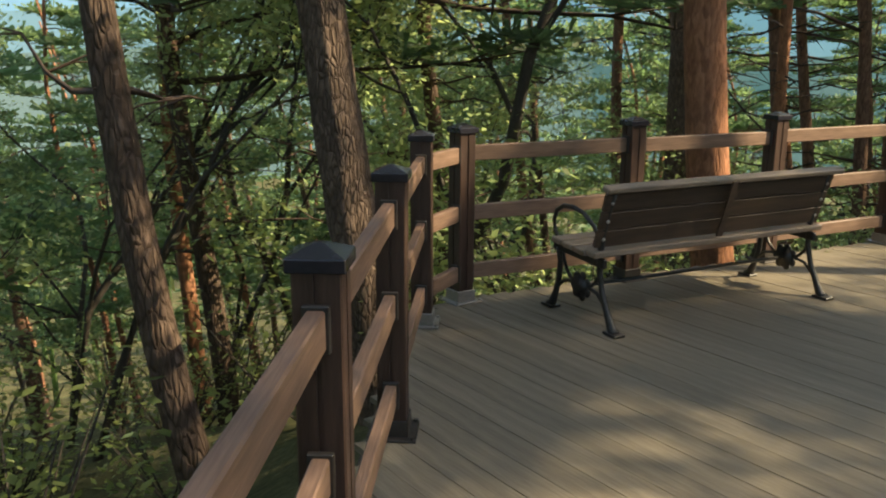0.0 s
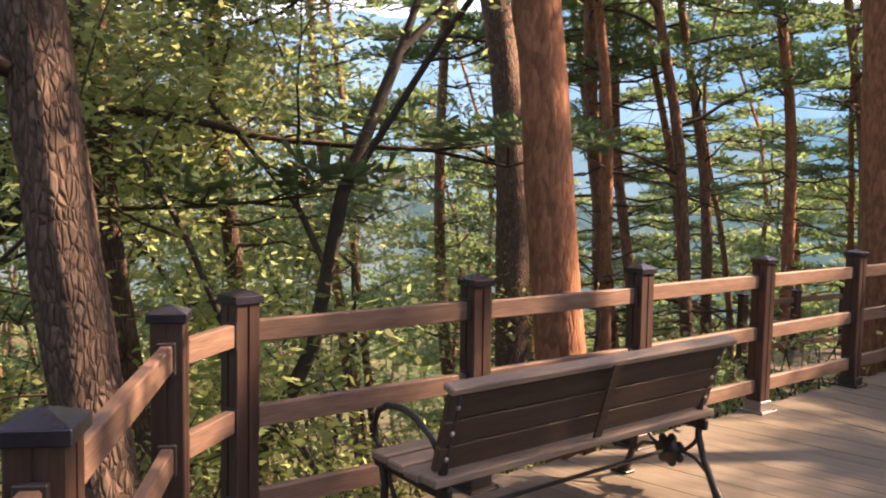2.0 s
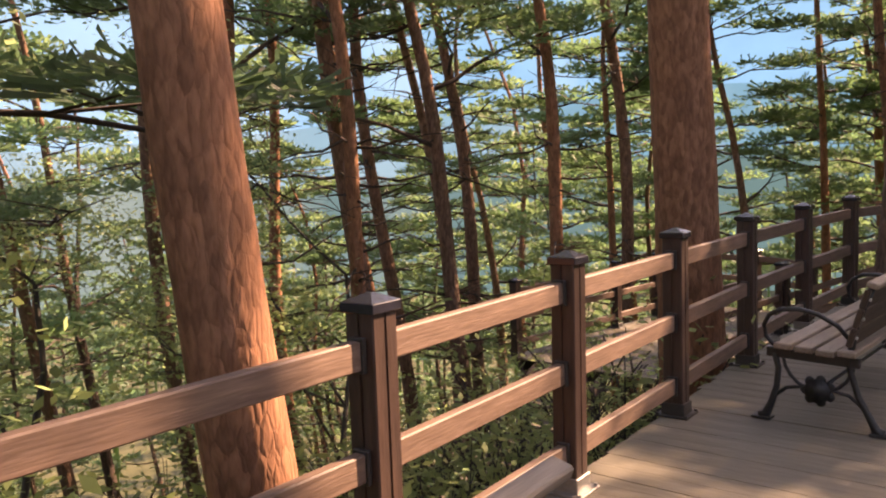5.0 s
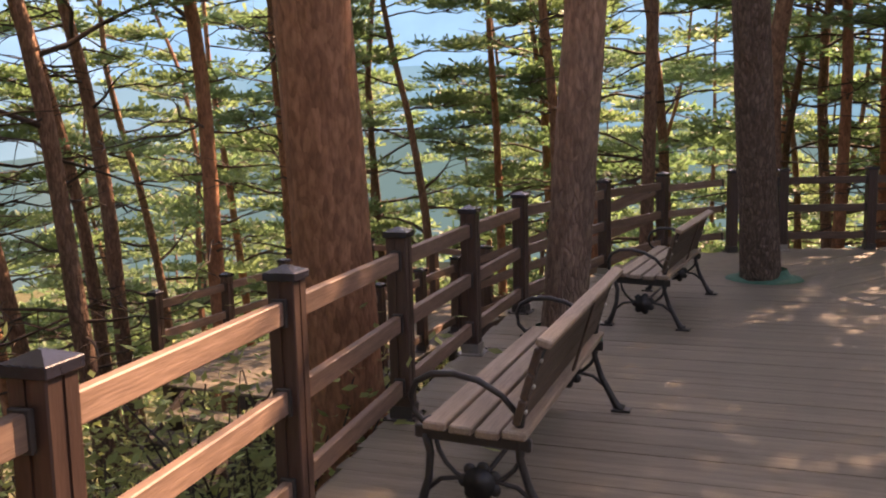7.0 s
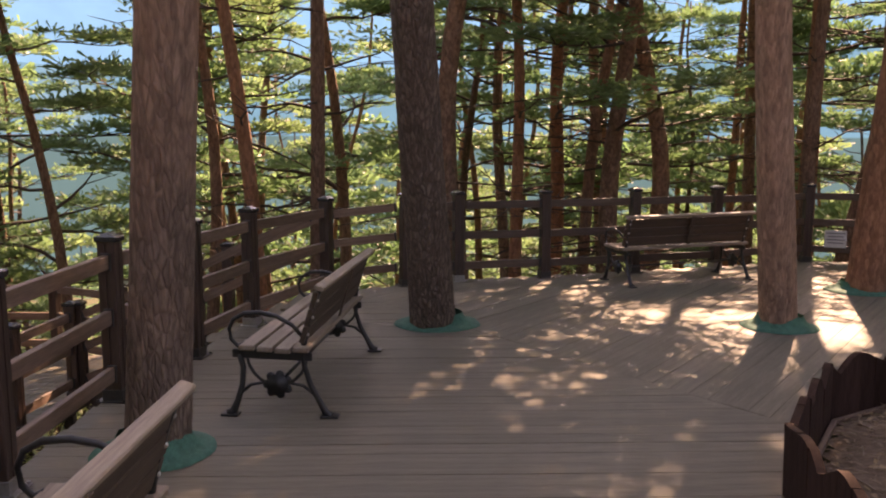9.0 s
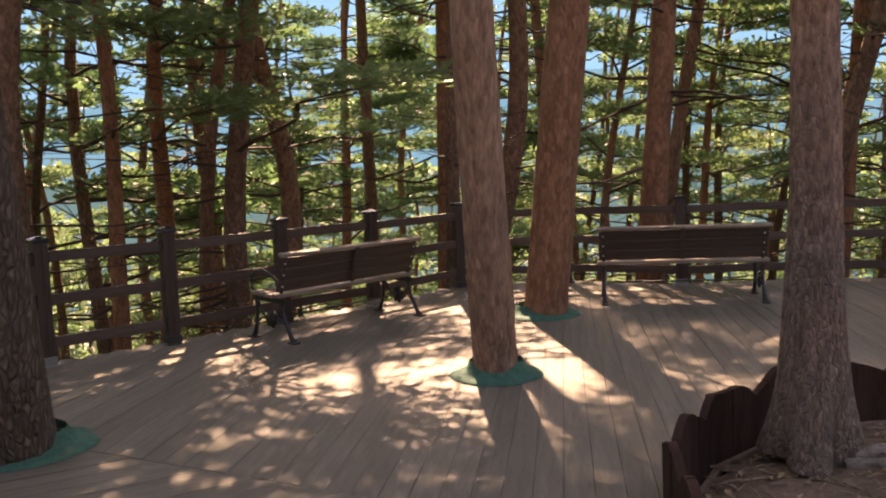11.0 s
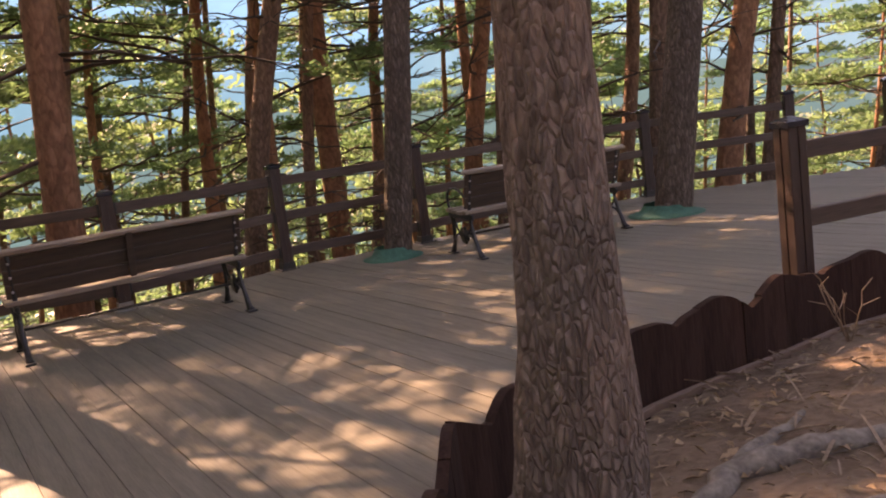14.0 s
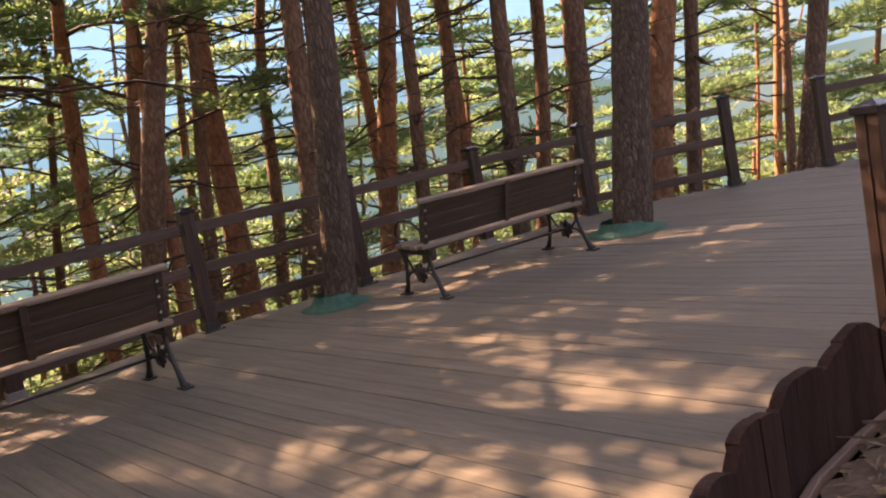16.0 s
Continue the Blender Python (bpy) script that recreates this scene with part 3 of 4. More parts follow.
def build_bench(x, y, rz, label):
    t = thing("park_bench", x, y, 0, rz, label, "bench", "benches along the fence")
    for s in (-1, 1):
        e = part("end_frame", BENCH["seat_bar"], t, pose(s * 0.83, 0, 0), "black cast iron end frame with scrolls")
        for nm in ("rear_leg", "front_leg", "armrest", "leg_scroll", "medallion"):
            part(nm, BENCH[nm], e, pose(0, 0, 0))
        for yy in (-0.325, 0.305):
            part("foot_plate", BENCH["foot_plate"], e, pose(0, yy, 0))
    for i in range(4):
        part("seat_board", BENCH["seat_board"], t, pose(0, -0.165 + 0.112 * i, 0.432 + 0.008 * abs(i - 1), 2, 0, 0), "weathered light wooden slat")
    lean = 17
    for i in range(3):
        h = 0.055 + 0.112 * i
        m = pose(0, -0.185 - h * math.sin(radians(lean)) + 0.02, 0.475 + h * math.cos(radians(lean)), lean, 0, 0)
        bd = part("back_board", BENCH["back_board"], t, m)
        for s in (-1, 1):
            part("bolt", BENCH["bolt"], bd, pose(s * 0.835, -0.017, 0), "bright steel bolt")
    m = pose(0, -0.292, 0.822, lean, 0, 0)
    part("top_board", BENCH["top_board"], t, m, "weathered pale top slat")
    m = pose(0, -0.27, 0.64, lean, 0, 0)
    part("centre_strap", BENCH["centre_strap"], t, m)
    part("stretcher", BENCH["stretcher"], t, pose(0, 0, 0.205))
    return t


def bench_on(bl, br, label):
    """A bench from its two rear feet, its left and right as seen from behind."""
    ang = math.degrees(math.atan2(br[1] - bl[1], br[0] - bl[0]))
    mx, my = (bl[0] + br[0]) / 2, (bl[1] + br[1]) / 2
    c, s = math.cos(radians(ang)), math.sin(radians(ang))
    build_bench(mx - s * 0.335, my + c * 0.335, ang, label)


WORN = "wooden slatted park bench with black iron ends, facing the fence"
bench_on((0.72, 3.50), (2.36, 3.75), WORN)
bench_on((5.65, 4.07), (7.31, 4.16), "sunlit wooden slatted park bench with black iron ends beside the fence")
bench_on((9.48, 4.10), (11.14, 4.05), WORN)
bench_on((14.25, 1.45), (14.88, -0.06), "backlit dark wooden park bench with iron ends by the fence")
bench_on((14.22, -1.96), (13.28, -3.33), "backlit dark wooden park bench with iron ends facing the valley")
bench_on((11.88, -5.03), (10.77, -6.27), "shaded wooden park bench with iron ends beside a pine trunk")


# ---- trees ----
def trunk_mesh(name, h, r0, r1, bend, material, sides=16, segs=22, flare=0.35, rough=0.05, seed=0.0, flare_h=0.8, lean=(0, 0)):
    verts, faces = [], []
    for i in range(segs + 1):
        f = (i / segs) ** 1.25
        z = h * f
        cx = lean[0] * z + bend * noise.noise((f * 2.2, seed, 0)) * f * h * 0.1
        cy = lean[1] * z + bend * noise.noise((f * 2.2, seed, 9)) * f * h * 0.1
        r = r0 + (r1 - r0) * f
        r *= 1 + flare * math.exp(-z / (0.45 * flare_h))
        for k in range(sides):
            w = 2 * math.pi * k / sides
            c, s = math.cos(w), math.sin(w)
            ridge = 1 + flare * 0.9 * math.exp(-z / (0.3 * flare_h)) * noise.noise((c * 1.6, s * 1.6, seed + 4))
            bumpy = 1 + rough * noise.noise((c * 3 + seed, s * 3, z * 2.0)) + rough * 0.6 * noise.noise((c * 9, s * 9 + seed, z * 5.0))
            verts.append((cx + r * ridge * bumpy * c, cy + r * ridge * bumpy * s, z))
    for i in range(segs):
        for k in range(sides):
            k2 = (k + 1) % sides
            faces.append((i * sides + k, i * sides + k2, (i + 1) * sides + k2, (i + 1) * sides + k))
    faces.append(tuple(segs * sides + k for k in range(sides)))
    return raw_mesh(name, verts, faces, material, True)


def spine(h, bend, seed, lean, f):
    z = h * f
    return Vector((lean[0] * z + bend * noise.noise((f * 2.2, seed, 0)) * f * h * 0.1, lean[1] * z + bend * noise.noise((f * 2.2, seed, 9)) * f * h * 0.1, z))


def crown_meshes(rng, h, r0, bend, seed, lean, low, n_limb, spread, tufts, leaf, wood, size=0.17, bare=8, wide=0.16):
    """Forking limbs with flat pads of needle sprays at their ends, and a few bare dead branches lower down."""
    lv, lf, nv, nf = [], [], [], []

    def pad(q, pr, n):
        """A flat, slightly domed cloud of short sprays that point up and outwards."""
        stretch, turn = rng.uniform(0.65, 1.0), rng.uniform(0, math.pi)
        for _ in range(n):
            rr = pr * math.sqrt(rng.random())
            aa = rng.uniform(0, 2 * math.pi)
            ox, oy = rr * math.cos(aa), rr * math.sin(aa) * stretch
            c = q + Vector((ox * math.cos(turn) - oy * math.sin(turn), ox * math.sin(turn) + oy * math.cos(turn), rng.gauss(0.0, 0.028) + 0.16 * pr * (1 - (rr / pr) ** 2)))
            for _ in range(3):
                d = Vector((rng.gauss(0, 1) + 0.6 * math.cos(aa + turn), rng.gauss(0, 1) + 0.6 * math.sin(aa + turn), rng.uniform(-0.05, 0.75))).normalized()
                side = d.cross(Vector((rng.gauss(0, 1), rng.gauss(0, 1), rng.gauss(0, 1)))).normalized() * size * wide
                e = c + d * size * rng.uniform(0.6, 1.3)
                b0 = len(nv)
                nv.extend((tuple(c), tuple(e - side), tuple(e + side)))
                nf.append((b0, b0 + 1, b0 + 2))

    for i in range(n_limb):
        f = low + (0.99 - low) * (i + rng.random()) / n_limb
        p = spine(h, bend, seed, lean, f)
        w = rng.uniform(0, 2 * math.pi)
        ln = spread * (1.08 - 0.75 * ((f - low) / (1 - low))) * rng.uniform(0.6, 1.2)
        rise = rng.uniform(-0.10, 0.45)
        pts = [p]
        for k in range(1, 6):
            w += rng.uniform(-0.32, 0.32)
            step = ln / 5
            pts.append(pts[-1] + Vector((math.cos(w) * step, math.sin(w) * step, step * (rise * (1.5 - 0.25 * k) + 0.22 * rng.uniform(-1, 1)))))
        rb = r0 * 0.30 * (1.15 - f)
        tube_data(pts, [rb * (1 - 0.8 * k / 5) + 0.007 for k in range(6)], 4, lv, lf, False)
        for k in range(2, 6):
            for _ in range(1 if k < 4 else 2):
                ww = w + rng.uniform(-1.3, 1.3)
                sl = ln * rng.uniform(0.14, 0.34)
                q = pts[k] + Vector((math.cos(ww) * sl, math.sin(ww) * sl, rng.uniform(0.0, 0.25) * sl + 0.05))
                tube_data([pts[k], q], [0.016, 0.006], 3, lv, lf, False)
                pad(q, rng.uniform(0.30, 0.66), tufts)
    for i in range(bare):
        f = rng.uniform(low * 0.35, low * 1.1)
        p = spine(h, bend, seed, lean, f)
        w = rng.uniform(0, 2 * math.pi)
        ln = rng.uniform(0.5, 1.9)
        rise = rng.uniform(-0.3, 0.35)
        pts = [p]
        for k in range(4):
            w += rng.uniform(-0.4, 0.4)
            pts.append(pts[-1] + Vector((math.cos(w) * ln / 4, math.sin(w) * ln / 4, ln / 4 * (rise + rng.uniform(-0.3, 0.3)))))
        tube_data(pts, [0.028, 0.021, 0.015, 0.011, 0.005], 3, lv, lf, False)
        for _ in range(3):
            q = pts[rng.randint(1, 3)]
            d = Vector((rng.gauss(0, 1), rng.gauss(0, 1), rng.gauss(0, 0.5))).normalized() * rng.uniform(0.2, 0.6)
            tube_data([q, q + d * 0.5 + Vector((0, 0, 0.03)), q + d], [0.010, 0.007, 0.003], 3, lv, lf, False)
    return raw_mesh("branchwork", lv, lf, wood, True), raw_mesh("crown", nv, nf, leaf)


def build_pine(x, y, h, dia, low, n_limb, spread, tufts, bark, leaf, seed, lean=(0, 0), label="tall red pine with a bare trunk", z=None, sides=14, segs=22, flare=0.3, rough=0.05, bend=1.0, bare=8, size=0.22, wide=0.12, wood=None, flare_h=0.8, group="pines on the slope"):
    rng = random.Random(seed)
    z = ground_z(x, y) - 0.05 if z is None else z
    t = thing("pine_tree", x, y, z, 0, label, "tree", group)
    part("trunk", trunk_mesh("trunk", h, dia / 2, dia * 0.12, bend, bark, sides, segs, flare, rough, seed * 0.37, flare_h, lean), t)
    limbs, crown = crown_meshes(rng, h, dia / 2, bend, seed * 0.37, lean, low, n_limb, spread, tufts, leaf, wood or LIMB, size, bare, wide)
    part("branchwork", limbs, t, label="dark crooked limbs")["kind"] = "stuff"
    part("crown", crown, t, label="flat tiers of green needles")["kind"] = "stuff"
    return t


RED = "large pine with smooth reddish bark standing against the fence"
# pines that stand by or through the deck
build_pine(-0.10, 5.50, 15, 0.40, 0.21, 24, 3.2, 30, BARK_ROUGH, PINE_LEAF_DARK, 11, (-0.13, 0.0), "dark pine with thick cracked bark outside the fence", sides=40, segs=90, rough=0.10, bare=0, size=0.19)
build_pine(-1.44, 4.15, 13, 0.22, 0.5, 13, 2.6, 20, BARK_DARK, PINE_LEAF_DARK, 12, (-0.14, 0.02), "slender dark pine leaning over the slope")
build_pine(2.88, 5.42, 16, 0.37, 0.50, 13, 2.9, 16, BARK_RED, PINE_LEAF, 13, (-0.17, 0.0), RED, sides=32, segs=50, bare=0)
build_pine(5.72, 10.3, 19, 0.52, 0.42, 15, 3.2, 26, BARK_ROUGH, PINE_LEAF_DARK, 14, (-0.11, 0.0), "dark pine behind the fence on the slope", bare=4)
build_pine(7.35, 6.02, 17, 0.56, 0.52, 14, 3.0, 16, BARK_RED, PINE_LEAF, 15, (-0.135, 0.0), RED, sides=32, segs=50, bare=0)
build_pine(8.90, 5.02, 16, 0.36, 0.55, 15, 2.8, 16, BARK_DECK, PINE_LEAF, 16, (-0.06, -0.115), "tall pine growing up through the deck beside the fence", z=-0.55, sides=32, segs=50, bare=0, flare=0.12)
build_pine(12.22, 3.63, 17, 0.42, 0.55, 11, 2.6, 15, BARK_ROUGH, PINE_LEAF, 17, (-0.16, 0.04), "dark pine growing through the deck", z=-0.55, sides=32, segs=50, bare=0, flare=0.15)
build_pine(12.24, 0.44, 16, 0.34, 0.55, 12, 2.6, 15, BARK_DECK, PINE_LEAF, 18, (-0.085, 0.12), "pine growing through the deck with green netting at its foot", z=-0.55, sides=32, segs=50, bare=0, flare=0.12)
build_pine(14.17, -1.10, 17, 0.46, 0.55, 13, 2.8, 16, BARK_RED, PINE_LEAF, 19, (-0.16, -0.04), "reddish pine growing through the deck", z=-0.55, sides=32, segs=50, bare=0, flare=0.08)
build_pine(9.62, 0.155, 15, 0.217, 0.55, 15, 2.8, 16, BARK_COARSE, PINE_LEAF, 20, (-0.045, 0.0), "pine with deeply cracked bark and spreading roots in the earth bed", z=0.09, sides=72, segs=150, bare=0, flare=1.05, rough=0.12, flare_h=1.25)
build_pine(13.04, -5.42, 16, 0.30, 0.55, 15, 2.8, 16, BARK_ROUGH, PINE_LEAF, 21, (-0.13, -0.03), "greyish pine growing through the deck against the fence", z=-0.55, sides=28, segs=40, bare=0, flare=0.12)
build_pine(10.50, -7.08, 16, 0.41, 0.55, 15, 2.8, 16, BARK_ROUGH, PINE_LEAF, 22, (-0.11, -0.02), "greyish pine growing through the deck near the far corner", z=-0.55, sides=28, segs=40, bare=0, flare=0.12)

build_pine(0.60, 8.3, 12, 0.34, 0.34, 17, 3.1, 34, BARK_DARK, PINE_LEAF_DARK, 23, (-0.02, 0.0), "spreading dark pine with heavy crooked limbs on the slope", sides=20, segs=30, bend=2.5, bare=10, size=0.24, wide=0.08)
build_pine(-1.1, 9.6, 12, 0.28, 0.34, 17, 3.0, 26, BARK_DARK, PINE_LEAF_DARK, 25, (-0.08, 0.0), "dark pine with drooping needle tiers on the slope", bare=10)
build_pine(2.3, 10.6, 14, 0.26, 0.40, 16, 2.8, 24, BARK_DARK, PINE_LEAF_DARK, 26, (-0.10, 0.0), "dark pine with bare lower limbs on the slope", bare=14)
build_pine(-1.4, 12.3, 13, 0.26, 0.42, 15, 2.8, 18, BARK_RED, PINE_LEAF, 24, (-0.03, 0.0), "orange-barked pine down the slope", bare=14)

# pines close beyond the fence
CLOSE_NORTH = [
    (10.2, 11.2, 0.22), (12.4, 11.0, 0.36), (12.5, 13.0, 0.26), (13.6, 14.6, 0.30), (12.3, 15.5, 0.22), (11.2, 13.5, 0.24), (7.6, 14.9, 0.24), (8.2, 13.8, 0.22), (6.6, 17.0, 0.26),
    (8.3, 11.3, 0.24), (9.3, 12.3, 0.30), (7.2, 12.2, 0.26), (16.6, 6.5, 0.24), (16.8, 5.75, 0.24), (18.4, 8.0, 0.24), (10.6, 16.2, 0.28), (15.2, 11.5, 0.28),
]
CLOSE_EAST = [
    (17.2, 3.42, 0.36), (18.1, 2.7, 0.23), (19.2, 1.65, 0.24), (18.4, 1.2, 0.36), (19.9, 2.1, 0.30), (22.8, 0.5, 0.30), (19.6, 0.4, 0.36), (18.2, -1.85, 0.30), (18.0, -2.3, 0.36), (17.2, -1.5, 0.22),
    (16.1, -3.95, 0.40), (19.5, -6.7, 0.30), (21.9, -7.2, 0.24), (22.4, -10.2, 0.24), (22.5, -14.0, 0.24), (20.5, -4.6, 0.26),
]
CLOSE_SOUTH = [
    (17.0, -11.0, 0.50), (16.2, -10.6, 0.34), (15.0, -8.9, 0.34), (19.1, -9.7, 0.30), (16.9, -7.7, 0.36), (17.4, -8.8, 0.24), (14.5, -10.7, 0.36), (13.8, -10.6, 0.24), (14.0, -12.4, 0.30), (13.5, -13.1, 0.30),
    (12.5, -12.8, 0.30), (11.4, -10.9, 0.33), (16.5, -8.1, 0.23), (17.2, -9.9, 0.24), (12.2, -10.0, 0.28), (10.3, -10.7, 0.40), (9.8, -11.6, 0.24), (8.2, -12.0, 0.34), (15.2, -13.4, 0.28), (18.0, -13.0, 0.32),
]
VARIANT, FAR = [], []
for v in range(9):
    tall = 14.5 + 0.6 * v
    slope = (-0.12 + 0.03 * math.sin(v * 2.1), -0.01 + 0.03 * math.cos(v * 1.7))
    VARIANT.append(build_pine(*CLOSE_NORTH[v][:2], tall, 0.27, 0.34 + 0.055 * (v % 4), 15, 2.1 + 0.35 * (v % 3), 27, (BARK, BARK_RED, BARK)[v % 3], PINE_LEAF, 100 + v, slope, "tall pine with tiered sunlit needles on the slope", bare=20, size=0.185, wide=0.13))
for v in range(6):
    slope = (-0.11 + 0.03 * math.sin(v * 2.7), -0.01 + 0.03 * math.cos(v * 2.3))
    x, y = [(24, 9), (27, -3), (23, -13), (15, 19), (30, 4), (5, 22)][v]
    FAR.append(build_pine(x, y, 14 + v * 0.8, 0.27, 0.20 + 0.06 * (v % 3), 20, 2.5 + 0.35 * (v % 3), 20, (BARK, BARK_RED, BARK_DARK)[v % 3], PINE_LEAF, 200 + v, slope, "sunlit pine with tiered needles deep in the forest", sides=9, segs=12, bare=6, size=0.25, wide=0.13))
THIN = []
for v in range(5):
    x, y = [(39, 9), (42, -6), (33, -27), (20, 34), (-4, 38)][v]
    THIN.append(build_pine(x, y, 14 + v * 0.9, 0.27, 0.18 + 0.06 * (v % 3), 18, 2.7 + 0.35 * (v % 3), 8, (BARK, BARK_RED, BARK_DARK)[v % 3], PINE_LEAF, 240 + v, (-0.11, -0.01), "small distant pine with tiered needles", sides=6, segs=8, bare=2, size=0.42, wide=0.15))


def plant(src, x, y, s, turn, z=None):
    z = ground_z(x, y) - 0.05 if z is None else z
    c = copy_thing(src, pose(x, y, z, 0, 0, turn))
    c.scale = (s, s, s)
    return c


rng = random.Random(5)
CLOSE = CLOSE_NORTH + CLOSE_EAST + CLOSE_SOUTH
placed = [(a, b) for a, b, _ in CLOSE] + [(2.7, 5.5), (7.0, 6.0), (-0.5, 5.5), (5.6, 10.3), (-1.9, 4.2), (0.35, 8.1), (-1.4, 12.3), (-1.1, 9.6), (2.3, 10.6)]
for i, (x, y, dia) in enumerate(CLOSE[9:]):
    c = plant(VARIANT[(i * 4 + 1) % 9], x, y, 1.0, rng.uniform(-25, 25))
    a = max(0.8, min(1.7, dia / 0.27))
    c.scale = (a, a, rng.uniform(0.92, 1.1) * (0.78 if x > 16 and -3 < y < 5 else 1.0))


# broad-leaved trees on the north-west slope
def build_broad(x, y, h, dia, seed, leaves, label="slender broad-leaved tree with small bright leaves"):
    r = random.Random(seed)
    t = thing("broadleaf_tree", x, y, ground_z(x, y) - 0.05, 0, label, "tree", "broad-leaved trees on the slope")
    tv, tf, lv, lf = [], [], [], []
    ends = []

    def grow(p, d, ln, rad, depth):
        pts = [p]
        for k in range(4):
            d = (d + Vector((r.gauss(0, 0.24), r.gauss(0, 0.24), r.gauss(0.02, 0.14)))).normalized()
            pts.append(pts[-1] + d * ln / 4)
        tube_data(pts, [rad * (1 - 0.1 * k) for k in range(5)], 6 if depth < 2 else 4, tv if depth == 0 else lv, tf if depth == 0 else lf, False)
        if depth >= 1:
            ends.extend(pts[1:])
        if depth < 3:
            for k in range(3 if depth else 5):
                q = pts[r.choice((2, 3, 4, 4)) if depth else r.choice((1, 2, 3, 4, 4))]
                dd = (d + Vector((r.gauss(0, 0.7), r.gauss(0, 0.7), r.gauss(0.15, 0.35)))).normalized()
                grow(q, dd, ln * r.uniform(0.45, 0.68), rad * 0.45, depth + 1)

    grow(Vector((0, 0, 0)), Vector((r.gauss(0, 0.08), r.gauss(0, 0.08), 1)), h * 0.55, dia / 2, 0)
    nv, nf = [], []
    for _ in range(leaves):
        q = ends[r.randrange(len(ends))]
        c = q + Vector((r.gauss(0, 0.28), r.gauss(0, 0.28), r.gauss(0, 0.2)))
        a = Vector((r.gauss(0, 1), r.gauss(0, 1), r.gauss(0, 0.5))).normalized()
        b = a.cross(Vector((r.gauss(0, 0.5), r.gauss(0, 0.5), 1))).normalized()
        s = r.uniform(0.03, 0.058)
        k = len(nv)
        nv.extend((tuple(c - a * s), tuple(c + b * s * 0.5), tuple(c + a * s * 1.1), tuple(c - b * s * 0.5)))
        nf.append((k, k + 1, k + 2, k + 3))
    part("trunk", raw_mesh("trunk", tv, tf, LIMB_GREY, True), t)
    part("branchwork", raw_mesh("branchwork", lv, lf, LIMB_GREY, True), t, label="thin forking limbs")["kind"] = "stuff"
    part("crown", raw_mesh("crown", nv, nf, BROAD_LEAF), t, label="loose crown of small green leaves")["kind"] = "stuff"
    return t


BROAD = [build_broad(1.3, 8.2, 9.5, 0.16, 61, 8200), build_broad(-2.6, 8.8, 8.0, 0.12, 62, 8200), build_broad(-4.2, 6.0, 7.0, 0.10, 63, 7600)]
for x, y, k, s in [(-5.6, 9.5, 0, 0.9), (-3.3, 11.8, 1, 1.1), (0.2, 11.5, 2, 1.2), (2.6, 12.0, 1, 1.1), (-7.0, 6.2, 1, 0.95), (-1.0, 14.5, 0, 1.1), (4.2, 14.0, 2, 1.3), (-5.2, 3.6, 2, 0.9), (-8.5, 10.5, 0, 1.1), (1.8, 16.5, 1, 1.2), (-3.9, 16.0, 2, 1.3), (6.9, 10.6, 2, 0.9), (-7.5, 14.0, 0, 1.2)]:
    plant(BROAD[k], x, y, s, rng.uniform(0, 360))
    placed.append((x, y))

def join_trees(name, rows, label):
    """Many far trees as one object."""
    verts, faces, slots, mats = [], [], [], []
    for src, x, y, size, turn in rows:
        m = pose(x, y, ground_z(x, y) - 0.05, 0, 0, turn) @ Matrix.Diagonal((size, size, size, 1))
        m = np.array(m)
        for ob in src.children:
            me = ob.data
            co = np.empty(len(me.vertices) * 3)
            me.vertices.foreach_get("co", co)
            co = co.reshape(-1, 3) @ m[:3, :3].T + m[:3, 3]
            base = len(verts)
            verts.extend(map(tuple, co))
            if me.materials[0] not in mats:
                mats.append(me.materials[0])
            k = mats.index(me.materials[0])
            for p in me.polygons:
                faces.append(tuple(base + v for v in p.vertices))
                slots.append(k)
    me = raw_mesh(name, verts, faces, mats[0])
    for mt in mats[1:]:
        me.materials.append(mt)
    me.polygons.foreach_set("material_index", slots)
    tagged(new(name, me), label, "forest", kind="stuff")


# the forest beyond
DISTANT, SKY_BLOCK = [], []
count = 0
tries = 0
while count < 240 and tries < 14000:
    tries += 1
    w = rng.uniform(-2.05, 2.15)
    r = 10 + 46 * rng.random() ** 0.9
    if count > 219:
        w, r = rng.uniform(-1.0, 0.5), rng.uniform(17.5, 28)
    x, y = 7 + r * math.cos(w), -1 + r * math.sin(w)
    if inside(x, y, HALL):
        continue
    d = gap(x, y, OUTER)
    if d < 5.5 or (6 < x < 16 and 4.5 < y < 10.8):
        continue
    if min(math.hypot(x - a, y - b) for a, b in placed) < 1.9 + 0.035 * d * (count < 220):
        continue
    placed.append((x, y))
    size, turn = rng.uniform(0.7, 1.15), rng.uniform(-25, 25)
    if d < 19:
        plant(VARIANT[rng.randrange(9)] if d < 6.5 else FAR[rng.randrange(6)], x, y, size, turn)
    else:
        DISTANT.append((THIN[rng.randrange(5)], x, y, size, turn))
    count += 1

# unseen pines added on the uphill side to hold back western sky light
count = 0
tries = 0
while count < 64 and tries < 6000:
    tries += 1
    w = rng.uniform(2.2, 4.1)
    r = rng.uniform(12, 38)
    x, y = 4 + r * math.cos(w), -1 + r * math.sin(w)
    if inside(x, y, HALL) or gap(x, y, OUTER) < 3.5 or min(math.hypot(x - a, y - b) for a, b in placed) < 2.2:
        continue
    placed.append((x, y))
    SKY_BLOCK.append((THIN[rng.randrange(5)], x, y, rng.uniform(0.8, 1.15), rng.uniform(0, 360)))
    count += 1
join_trees("distant_pines", DISTANT, "sunlit pines standing thick farther down the slope")
join_trees("uphill_pines", SKY_BLOCK, "unseen pines added behind the deck to block western sky light")


